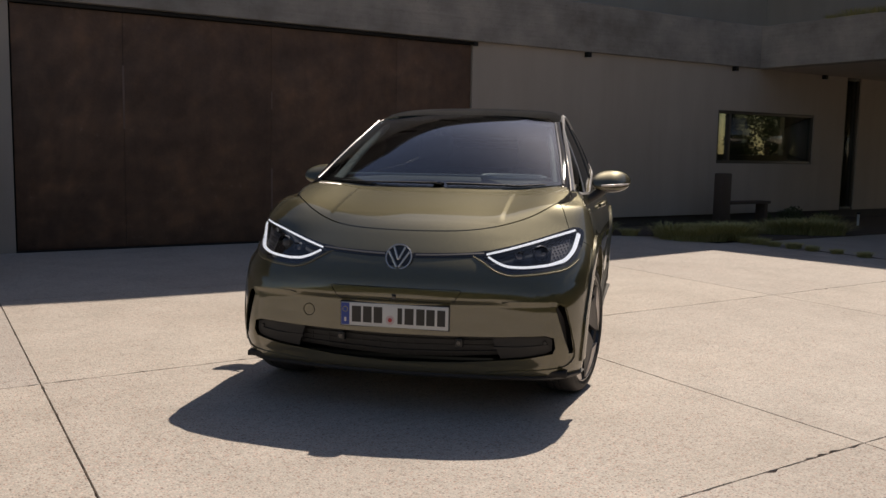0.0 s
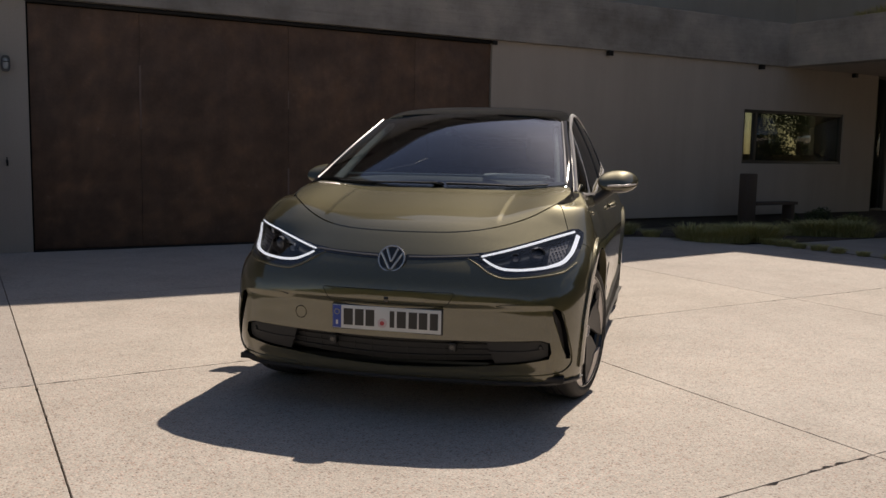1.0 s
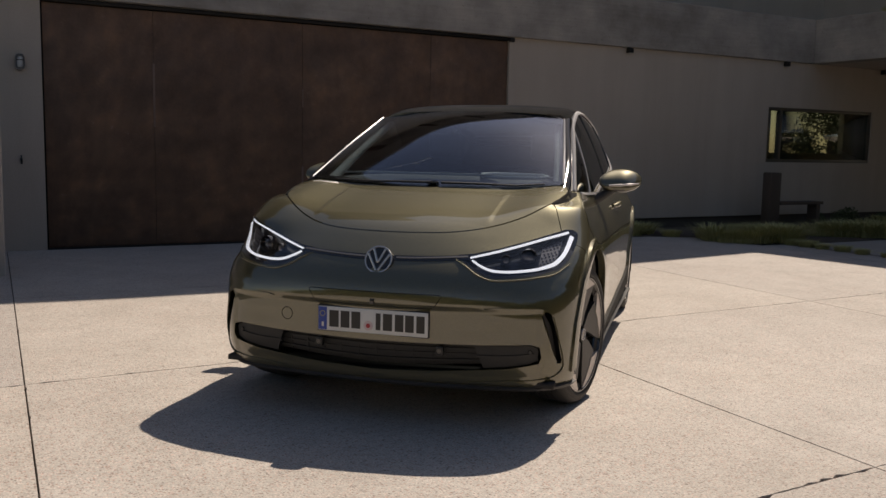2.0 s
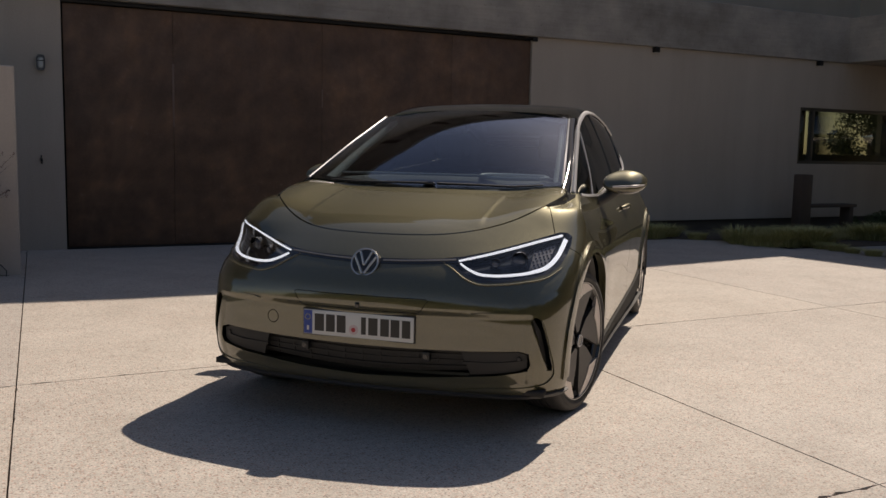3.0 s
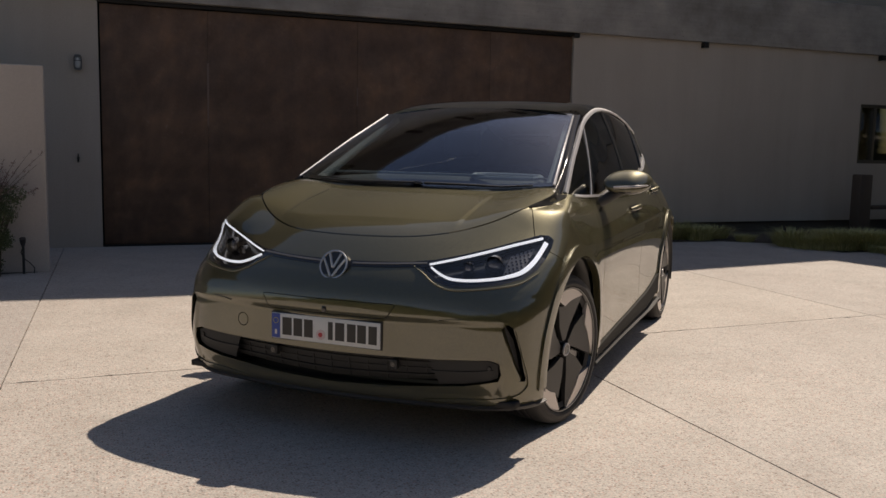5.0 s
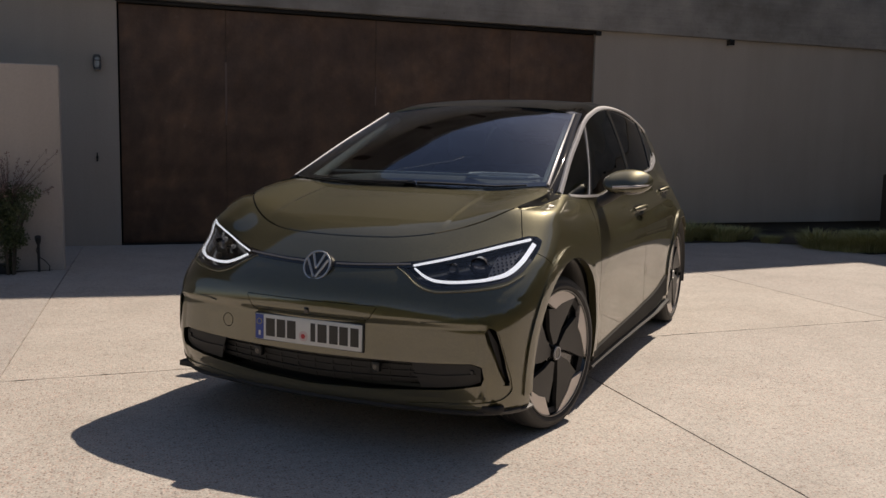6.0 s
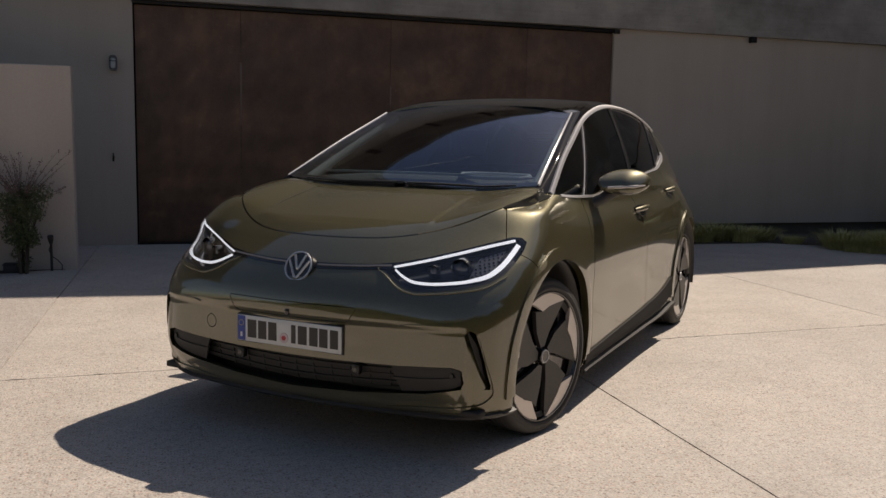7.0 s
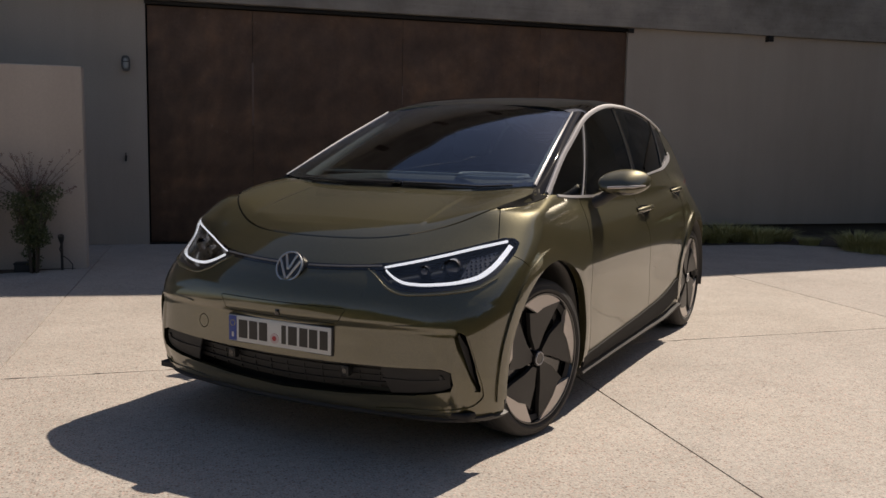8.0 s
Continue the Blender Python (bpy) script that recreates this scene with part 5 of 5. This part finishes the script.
        # flat black patch: a recess's shade as colour, nothing is hollowed out
        part("handle_cup", patch([(y0, zm - 0.012), (ym, zm - 0.045), (y1, zm - 0.012)], [(y0, zm + 0.012), (ym, zm + 0.02), (y1, zm + 0.016)], "x", 20, 6, 0.0015, -0.004, s), M["black_gloss"], car)
        c0, c1, cm = onto("x", [y0, y1, ym], [z0, z1, zm], s)
        part("door_handle", tube([c0 + [0.004 * s, 0.0, 0], c0 + [0.020 * s, 0.03, 0.004], cm + [0.032 * s, 0, 0.006], c1 + [0.024 * s, -0.03, 0.004], c1 + [0.002 * s, 0, 0]], [0.010, 0.015, 0.016, 0.015, 0.008], 12), M["paint"], car, smooth=60)
    for hy in (HUB_F + 0.012, HUB_R):
        arc = [(hy + 0.455 * math.cos(radians(d)), HUB_Z + 0.455 * math.sin(radians(d))) for d in range(-14, 196, 6)]
        part("arch_lip", strip(arc, 0.056, "x", 0.009, -0.012, 90, s, m=6), M["paint"], car, smooth=60)
    # sill, splitter fin, tail lamp
    part("sill_strip", strip([(1.16, 0.236), (1.6, 0.243), (2.3, 0.262), (2.75, 0.296), (3.0, 0.350)], [0.05, 0.065, 0.085, 0.10, 0.13], "x", 0.010, -0.02, 50, s), M["sill_black"], car, "black plastic sill strip")
    part("sill_edge", strip([(1.17, 0.190), (1.6, 0.190), (2.3, 0.194), (2.8, 0.203), (3.05, 0.23)], 0.016, "x", 0.030, -0.02, 50, s), M["sill_grey"], car, "grey sill edge")
    part("tail_light", strip([(3.86, 0.975), (4.0, 0.985), (4.1, 0.99)], [0.02, 0.06, 0.07], "x", 0.002, -0.004, 14, s), M["red_lamp"], car, "red tail light")
    part("corner_fin", strip([(0.19, 0.203), (0.25, 0.203), (0.34, 0.207)], [0.006, 0.016, 0.014, 0.006], "x", 0.012, -0.02, 16, s), M["black_plastic"], car)
    part("curtain_duct", patch([(p[0] * s, p[1]) for p in (CURTAIN[0], CURTAIN[9], CURTAIN[8], CURTAIN[7])], [(p[0] * s, p[1]) for p in (CURTAIN[1], CURTAIN[3], CURTAIN[4], CURTAIN[5])], "y", 16, 5, -0.03, -0.034), M["black_plastic"], car)

# bumper inserts
for s in (1, -1):
    ridge = [(0.50 * s, 0.566), (0.58 * s, 0.569), (0.66 * s, 0.573), (0.728 * s, 0.572), (0.764 * s, 0.561)]
    part("bumper_crease", strip(ridge, [0.004, 0.012, 0.014, 0.014, 0.010], "y", 0.0055, -0.004, 50, m=6), M["paint"], car, smooth=60)
    ridge = [(0.764 * s, 0.563), (0.786 * s, 0.545), (0.803 * s, 0.49), (0.818 * s, 0.42), (0.831 * s, 0.335), (0.829 * s, 0.295), (0.803 * s, 0.262), (0.745 * s, 0.247), (0.57 * s, 0.238), (0.43 * s, 0.228)]
    part("bumper_crease", strip(ridge, [0.010, 0.009, 0.009, 0.010, 0.012, 0.012, 0.010, 0.004], "y", 0.005, -0.004, 90, m=6), M["paint"], car, smooth=60)
part("splitter", strip([(-0.835, 0.207), (-0.78, 0.206), (-0.6, 0.206), (-0.3, 0.206), (0, 0.206), (0.3, 0.206), (0.6, 0.206), (0.78, 0.206), (0.835, 0.207)], 0.020, "y", 0.012, -0.03, 90), M["black_plastic"], car, "black lower splitter")
grille = part("lower_grille", patch(GRILLE_LOW, GRILLE_TOP, "y", 60, 8, -0.055, -0.06), M["grille"], car, "black recessed lower grille")
for k, (fz, d) in enumerate(((0.25, -0.03), (0.5, -0.034), (0.75, -0.03))):
    line = [(x * 0.985, zl + (zt - zl) * fz) for (x, zl), (_, zt) in zip(GRILLE_LOW, GRILLE_TOP)]
    part("slat", strip(line, 0.010, "y", d - 0.016, d - 0.024, 60), M["grille"], grille)
for k in range(-5, 6):
    x = k * 0.088
    zl, zt = np.interp(x, [p[0] for p in GRILLE_LOW], [p[1] for p in GRILLE_LOW]), 0.400
    part("rib", strip([(x, zl), (x, (zl + zt) / 2), (x, zt)], 0.006, "y", -0.050, -0.054, 6, smooth=False), M["grille"], grille)
for s in (1, -1):
    end_low = [(0.50 * s, 0.293), (0.6 * s, 0.303), (0.70 * s, 0.318), (0.735 * s, 0.335)]
    end_top = [(0.46 * s, 0.402), (0.6 * s, 0.404), (0.70 * s, 0.408), (0.735 * s, 0.395)]
    part("end_panel", patch(end_low, end_top, "y", 20, 8, -0.016, -0.024), M["grille"], grille)
    part("end_rib", strip([(0.47 * s, 0.350), (0.6 * s, 0.352), (0.72 * s, 0.365)], 0.012, "y", -0.010, -0.02, 20), M["grille"], grille)
for x in (-0.27, 0.305):
    p = onto("y", [x], [0.368])[0]
    part("sensor", box_bm(p[0] - 0.016, p[0] + 0.018, p[1] + 0.012, p[1] + 0.04, 0.345, 0.388, 0.005), M["sensor"], grille, "small dark sensor box")
    part("sensor_eye", lathe_bm([(0.0, 0), (0.010, 0.0), (0.011, 0.01)], 20, "y"), M["black_gloss"], grille, m=pose(p[0], p[1] + 0.010, 0.367))
for x in (-0.70, 0.70):
    p = onto("y", [x], [0.38])[0]
    part("sensor_eye", lathe_bm([(0.0, 0), (0.008, 0.0), (0.010, 0.006)], 20, "y"), M["sensor"], grille, m=pose(p[0], p[1] + 0.008, 0.378))

# number plate, camera and badge
nose_y = lambda x, z: float(onto("y", [x], [z])[0][1])
holder = part("plate_holder", box_bm(-0.265, 0.265, -0.031, 0.03, 0.4235, 0.5425, 0.004), M["black_plastic"], car, m=pose(0, 0.014, 0))
plate = part("number_plate", box_bm(-0.260, 0.260, -0.036, -0.028, 0.428, 0.538, 0.003), M["plate_white"], holder, "white number plate with dark bars")
def bar(name, x0, x1, z0, z1, mat, y=-0.0375, d=0.003):
    return part(name, box_bm(x0, x1, y, y + d, z0, z1), mat, holder, smooth=None)
bar("plate_band", -0.2575, -0.2175, 0.431, 0.535, M["plate_blue"])
bar("plate_mark", -0.242, -0.232, 0.446, 0.466, M["plate_white"], -0.0385, 0.002)
part("plate_stars", lathe_bm([(0.011, 0.0), (0.011, -0.001), (0.013, -0.001), (0.013, 0.0)], 24, "y", closed=True), M["plate_star"], holder, m=pose(-0.2375, -0.0376, 0.505))
for x0, x1 in ((-0.205, -0.160), (-0.150, -0.108), (-0.098, -0.056), (0.018, 0.040), (0.052, 0.095), (0.108, 0.148), (0.156, 0.196), (0.208, 0.246)):
    bar("plate_bar", x0, x1, 0.446, 0.522, M["plate_ink"])
part("plate_seal", lathe_bm([(0.0, -0.002), (0.021, -0.002), (0.022, 0.0)], 32, "y"), M["plate_seal"], holder, m=pose(-0.018, -0.036, 0.463))
part("plate_seal_mark", lathe_bm([(0.0, -0.003), (0.011, -0.003), (0.011, 0.0)], 6, "y"), M["plate_red"], holder, m=pose(-0.018, -0.0365, 0.463))
part("nose_camera", box_bm(-0.011, 0.011, nose_y(0, 0.575) - 0.005, 0.03, 0.562, 0.588, 0.005), M["black_gloss"], car)
by = nose_y(0, 0.752)
badge = part("badge", lathe_bm([(0.0, -0.004), (0.060, -0.004), (0.068, 0.002), (0.069, 0.03), (0.0, 0.03)], 64, "y"), M["black_gloss"], car, "round black badge with a silver ring", m=pose(0, by - 0.016, 0.752, -24))
part("badge_ring", lathe_bm([(0.0575, -0.004), (0.059, -0.009), (0.064, -0.009), (0.0655, -0.003)], 64, "y"), M["badge_silver"], badge, "silver ring")
for x0, z0, x1, z1 in ((-0.050, 0.026, -0.004, -0.052), (0.050, 0.026, 0.004, -0.052), (-0.027, 0.049, -0.003, -0.010), (0.027, 0.049, 0.003, -0.010), (-0.005, -0.010, 0.005, -0.010)):
    part("badge_bar", tube([(x0, -0.0055, z0), (x1, -0.0055, z1)], 0.0056, 8), M["badge_silver"], badge)

# wiper and cowl
def on_screen(x, y, h):
    p = onto("z", [x], [y])[0]
    return Vector(p) + Vector(normals(np.array([p]))[0]) * h
wiper = part("wiper", tube([on_screen(x, y, 0.014) for x, y in ((0.05, 0.885), (0.25, 0.897), (0.45, 0.912), (0.60, 0.940))], [0.007, 0.006, 0.005, 0.004], 8), M["black_plastic"], car)
part("wiper", tube([on_screen(x, y, 0.014) for x, y in ((-0.58, 0.925), (-0.4, 0.905), (-0.2, 0.890), (0.0, 0.887))], [0.004, 0.005, 0.006, 0.007], 8), M["black_plastic"], car)
part("wiper_pivot", egg(0.0, 0.89, 1.072, 0.035, 0.015, 0.010, 2.6, 20, 12), M["black_gloss"], car)

# cabin
def seat(x):
    b = box_bm(x - 0.24, x + 0.24, 1.75, 2.25, 0.45, 0.62, 0.06, 3)
    part("front_seat", b, M["cabin"], car, "dark cloth front seat", smooth=60)
    b = box_bm(x - 0.23, x + 0.23, 0, 0.13, 0, 0.62, 0.05, 3)
    part("seat_back", b, M["cabin"], car, smooth=60, m=pose(0, 2.20, 0.55, -18))
    b = box_bm(x - 0.13, x + 0.13, 0, 0.09, 0, 0.18, 0.04, 3)
    part("headrest", b, M["cabin"], car, smooth=60, m=pose(0, 2.40, 1.19, -12))
seat(0.37), seat(-0.37)
dash = bmesh.new()
rows = []
for j in range(9):
    t = j / 8
    rows.append([dash.verts.new((x, 0.93 + 0.06 * (abs(x) / 0.7)**2 + 0.50 * t, 1.015 + 0.090 * float(glide(t * 2.2)) - 0.03 * (abs(x) / 0.7)**2)) for x in np.linspace(-0.74, 0.74, 25)])
rows.append([dash.verts.new((v.co.x, 1.45, 0.80)) for v in rows[-1]])
for a, b in zip(rows, rows[1:]):
    for k in range(24):
        dash.faces.new((a[k], a[k + 1], b[k + 1], b[k]))
dashboard = part("dashboard", dash, M["dash"], car, "dark grey soft dashboard", smooth=50)
part("dash_edge", tube([(-0.67, 1.16, 1.106), (-0.45, 1.12, 1.110), (0.0, 1.10, 1.112), (0.40, 1.12, 1.110), (0.63, 1.17, 1.104)], [0.005, 0.007, 0.007, 0.007, 0.004], 8), M["lining"], dashboard, "pale edge strip")
part("display_hood", tube([(0.20, 1.19, 1.112), (0.22, 1.12, 1.104), (0.37, 1.10, 1.100), (0.54, 1.12, 1.102), (0.57, 1.19, 1.108), (0.54, 1.25, 1.112), (0.37, 1.27, 1.114), (0.24, 1.25, 1.114), (0.20, 1.19, 1.112)], 0.011, 8), M["dash_light"], dashboard)
wheel_ring = lathe_bm([(0.165, 0.0), (0.172, 0.014), (0.186, 0.016), (0.193, 0.0), (0.186, -0.016), (0.172, -0.014)], 48, "y", closed=True)
part("steering_wheel", wheel_ring, M["cabin"], car, m=pose(0.37, 1.60, 0.98, -22))
part("screen_panel", box_bm(-0.14, 0.14, 1.40, 1.42, 0.98, 1.12, 0.01), M["black_gloss"], car)
part("underbody", box_bm(-0.80, 0.80, 0.12, 4.1, 0.21, 0.235), M["dark"], car)
part("rear_bench", box_bm(-0.6, 0.6, 3.0, 3.2, 0.5, 1.12, 0.06, 3), M["cabin"], car, smooth=60)

# wheels
def wheel_parts(mirror):
    hub = new("wheel")
    R = 0.283
    part("tyre", lathe_bm([(0.25, -0.10), (0.262, -0.112), (0.30, -0.118), (0.33, -0.110), (0.3445, -0.088), (0.347, -0.05), (0.347, -0.042), (0.341, -0.040), (0.341, -0.034), (0.347, -0.032), (0.347, -0.005), (0.341, -0.003), (0.341, 0.003), (0.347, 0.005), (0.347, 0.032), (0.341, 0.034), (0.341, 0.040), (0.347, 0.042), (0.3462, 0.07), (0.3435, 0.088), (0.334, 0.106), (0.325, 0.112), (0.318, 0.112), (0.312, 0.117), (0.303, 0.119), (0.292, 0.114), (0.287, 0.104), (0.25, 0.09)], 96), M["rubber"], hub)
    part("rim", lathe_bm([(0.288, 0.106), (0.286, 0.113), (0.280, 0.113), (0.273, 0.100), (0.266, 0.075), (0.10, 0.062), (0.06, 0.07), (0.0, 0.07)], 96), M["black_gloss"], hub, "black wheel rim")
    def polar(pts, h):
        return [(h0 if h0 is not None else h, R * r * math.sin(radians(a)), R * r * math.cos(radians(a))) for a, r, h0 in pts]
    def plate(name, outline, depth, mat, k, label):
        b = bmesh.new()
        rot = Matrix.Rotation(-radians(72 * k), 4, "X")
        top = [b.verts.new(rot @ Vector(p)) for p in outline]
        low = [b.verts.new(rot @ Vector((p[0] - depth, p[1], p[2]))) for p in outline]
        b.faces.new(top)
        b.faces.new(low[::-1])
        for i in range(len(top)):
            j = (i + 1) % len(top)
            b.faces.new((top[j], top[i], low[i], low[j]))
        bmesh.ops.recalc_face_normals(b, faces=b.faces)
        bmesh.ops.triangulate(b, faces=[f for f in b.faces if len(f.verts) > 4])
        part(name, b, mat, hub, label, smooth=20)
    for k in range(5):
        arc = [(-26 + i * 59 / 12, 0.985, None) for i in range(13)]
        plate("rim_inlay", polar(arc + [(20, 0.86, None), (5, 0.785, None), (-8, 0.73, None), (-18, 0.85, None)], 0.108), 0.02, M["inlay"], k, "bright machined inlay")
        blade = [(-21, 0.79, 0.104), (-8, 0.725, 0.105), (5, 0.78, 0.106), (20, 0.855, 0.106), (33, 0.96, 0.104), (31, 0.72, 0.100), (23, 0.40, 0.098), (10, 0.16, 0.098), (-28, 0.16, 0.098), (-28, 0.45, 0.099)]
        plate("rim_blade", polar(blade, 0.1), 0.02, M["blade"], k, "matt charcoal blade")
    part("hub_cap", lathe_bm([(0.0, 0.108), (0.028, 0.108), (0.033, 0.104), (0.034, 0.06)], 40), M["black_gloss"], hub)
    part("cap_ring", lathe_bm([(0.024, 0.108), (0.025, 0.1105), (0.029, 0.1105), (0.030, 0.106)], 40), M["silver"], hub)
    return hub
w0 = wheel_parts(False)
w0.parent = car
w0.matrix_basis = pose(0.752, HUB_R, HUB_Z, 20)
STEER = 12.0
copy_thing(w0, pose(0.752, HUB_F, HUB_Z, 0, 0, -STEER))
copy_thing(w0, pose(-0.752, HUB_R, HUB_Z, 0, 0, 180))
copy_thing(w0, pose(-0.752, HUB_F, HUB_Z, 0, 0, 180 - STEER))

# ---- small fittings on the house ----
def wall_lamp(pos):
    ob = tagged(new("wall_lamp"), "small rounded dark metal wall lamp with a pale diffuser", "lamp")
    ob.matrix_basis = pos
    def ring(k, n):
        c, q = math.cos(2 * math.pi * k / n), math.sin(2 * math.pi * k / n)
        return math.copysign(abs(c)**0.55, c), math.copysign(abs(q)**0.55, q)
    for name, inner, h0, h1, mat in (("back_plate", 0.05, 0.0, -0.03, M["steel_dark"]), ("guard", 0.72, -0.03, -0.06, M["grey_steel"])):
        b = bmesh.new()
        n = 40
        rows = []
        for rr, h in ((1.0, h0), (1.0, h1), (inner, h1), (inner, h0)):
            rows.append([b.verts.new((0.045 * rr * ring(k, n)[0], h, 0.086 * rr * ring(k, n)[1])) for k in range(n)])
        for i in range(4):
            for k in range(n):
                b.faces.new((rows[i][k], rows[i][(k + 1) % n], rows[(i + 1) % 4][(k + 1) % n], rows[(i + 1) % 4][k]))
        bmesh.ops.recalc_face_normals(b, faces=b.faces)
        part(name, b, mat, ob)
    part("diffuser", egg(0, -0.032, 0, 0.033, 0.026, 0.064, 3.0, 24, 14), M["lamp_white"], ob, "pale glass diffuser", smooth=60)
    part("guard_bar", tube([(-0.036, -0.062, 0.02), (0.036, -0.062, 0.02)], 0.004, 6), M["steel_dark"], ob)
    return ob


wall_lamp(place(-0.219, 0.0, 2.09))

spot = tagged(new("spot_lamp"), "small dark box spotlight under the concrete fascia", "lamp", "spotlights under the fascia")
part("lamp_body", box_bm(-0.04, 0.04, -0.10, -0.015, -0.085, -0.006, 0.006), M["steel_dark"], spot)
part("bracket", box_bm(-0.015, 0.015, -0.06, 0.0, -0.022, 0.0), M["steel_dark"], spot)
part("lamp_glass", box_bm(-0.03, 0.03, -0.085, -0.03, -0.088, -0.0855), M["lamp_white"], spot)
spot.matrix_basis = place(8.30, 0.0, SOFFIT)
for u in (11.78, 14.38):
    copy_thing(spot, place(u, 0.0, SOFFIT))

valve = tagged(new("wall_tap"), "small dark metal garden tap on the wall", "tap")
valve.matrix_basis = place(-0.24, 0.0, 1.03)
part("tap_body", tube([(0, 0, 0), (0, -0.05, 0.0), (0, -0.075, -0.02), (0, -0.08, -0.055)], [0.012, 0.013, 0.012, 0.010], 10), M["steel_dark"], valve)
part("tap_handle", tube([(0, -0.045, 0.0), (0, -0.045, 0.035), (0, -0.045, 0.04)], [0.006, 0.006, 0.012], 8), M["steel_dark"], valve)

stake = tagged(new("garden_spike_lamp"), "black garden spike lamp with a loose cable", "lamp")
stake.matrix_basis = place(-0.71, -2.02, 0)
part("spike", tube([(0, 0, -0.02), (0, 0, 0.28)], 0.012, 10), M["black_plastic"], stake)
part("lamp_head", tube([(0, 0, 0.26), (0, -0.02, 0.30), (0, -0.035, 0.33)], [0.016, 0.026, 0.028], 12), M["black_plastic"], stake)
part("cable", tube([(0, 0, 0.25), (-0.02, 0.0, 0.2), (0.0, 0.01, 0.14), (0.05, 0.02, 0.10), (0.09, 0.02, 0.05), (0.085, 0.02, 0.0)], 0.005, 6), M["black_plastic"], stake)

box = tagged(new("bed_box"), "low dark service box in the mulch bed", "box")
box.matrix_basis = place(-1.02, -2.06, 0)
part("box_body", box_bm(-0.09, 0.09, -0.06, 0.06, -0.01, 0.07, 0.008), M["black_plastic"], box)
part("box_lid", box_bm(-0.095, 0.095, -0.065, 0.065, 0.07, 0.085, 0.005), M["black_plastic"], box)

bollard = tagged(new("bollard_light"), "short pale metal bollard light by the entrance path", "lamp")
bollard.matrix_basis = place(13.79, -1.34, 0)
part("bollard_post", tube([(0, 0, -0.02), (0, 0, 0.22)], 0.022, 12), M["lamp_white"], bollard)
part("bollard_cap", lathe_bm([(0.0, 0.25), (0.03, 0.245), (0.034, 0.225), (0.022, 0.21)], 20, "z"), M["steel_dark"], bollard)

post = tagged(new("timber_bench"), "dark timber bench with a tall end post by the wall", "bench")
post.matrix_basis = place(11.0, -0.62, 0)
part("end_post", box_bm(-0.165, 0.085, -0.08, 0.10, -0.01, 0.93, 0.02), M["wood"], post)
part("seat_board", box_bm(0.085, 1.12, -0.10, 0.16, 0.395, 0.445, 0.008), M["wood"], post)
part("leg", box_bm(0.98, 1.07, -0.08, 0.12, -0.01, 0.395, 0.008), M["wood"], post)

drape = bmesh.new()
cols = [[drape.verts.new((x, 0.22 + 0.025 * math.sin(x * 70), z)) for z in (1.0, 2.15)] for x in np.linspace(11.90, 12.12, 25)]
for a, b in zip(cols, cols[1:]):
    drape.faces.new((a[0], b[0], b[1], a[1]))
curtain = put("curtain", drape, M["curtain"], smooth=60, m=B)
tagged(curtain, "narrow pale curtain hanging behind the window", "curtain")

# ---- paving slabs ----
drive = tagged(new("pavement"), "pale exposed-aggregate concrete drive in large slabs", "pavement", kind="structure")
drive.matrix_basis = B
sub = box_bm(-40, 9.2, -40, 0.0, -0.028, -0.014)
part("joint_bed", sub, M["joint"], drive)
US = [-12.847, -9.779, -6.711, -3.643, -0.575, 2.493, 5.561, 8.629]
VS = [0.0, -3.18, -5.915, -8.72, -11.5, -14.3, -17.1]
CUT, CRACK = 0.0042, 0.0024      # half widths of the sawn joints and of the cross joints


def skewed(u, v):
    """The joints run a little askew to the wall."""
    return u + 0.0265 * (v + 6.0), v + 0.028 * (u - 2.4) * min(1.0, -v / 3.0)


def slab_bm(u0, u1, v0, v1, seed, ragged=0.0022):
    """A cast slab with slightly ragged, worn and here and there chipped edges."""
    r = random.Random(seed)
    pts = []
    cx, cy = (u0 + u1) / 2, (v0 + v1) / 2
    for (ax, ay), (bx, by) in zip(((u0, v0), (u1, v0), (u1, v1), (u0, v1)), ((u1, v0), (u1, v1), (u0, v1), (u0, v0))):
        n = 70
        cross = ay == by
        for k in range(n):
            t = k / n
            j = (ragged if cross else 0.0010) if k else 0
            inward = r.uniform(0, j) + (r.uniform(2, 5) * j if k and r.random() < (0.10 if cross else 0.03) else 0)
            x, y = ax + (bx - ax) * t, ay + (by - ay) * t
            pts.append((x, y + math.copysign(inward, cy - y)) if cross else (x + math.copysign(inward, cx - x), y))
    b = bmesh.new()
    top = [b.verts.new((*skewed(x, y), 0.0)) for x, y in pts]
    rim = [b.verts.new((*skewed(x + math.copysign(0.0015, x - cx), y + math.copysign(0.0015, y - cy)), -0.004)) for x, y in pts]
    low = [b.verts.new((v.co.x, v.co.y, -0.03)) for v in rim]
    b.faces.new(top)
    for a, c in ((top, rim), (rim, low)):
        for i in range(len(a)):
            j = (i + 1) % len(a)
            b.faces.new((a[j], a[i], c[i], c[j]))
    bmesh.ops.recalc_face_normals(b, faces=b.faces)
    return b


n_slab = 0
for i in range(len(US) - 1):
    for j in range(len(VS) - 1):
        n_slab += 1
        v0 = VS[j] - (0.96 if j == 0 and US[i] >= 5.4 else 0.0)
        part("slab", slab_bm(US[i] + CUT, US[i + 1] - CUT, VS[j + 1] + CRACK, v0 - CRACK, n_slab, 0.0035 if j in (2, 3) else 0.0022), M["concrete"], drive, smooth=None)
for k, (u1, v0, v1) in enumerate(((9.18, -2.62, -5.915), (11.6, -5.915, -8.72), (11.6, -8.72, -11.5))):
    part("slab", slab_bm(US[-1] + CUT, u1, v1 + CRACK, v0 - CRACK, 90 + k), M["concrete"], drive, smooth=None)
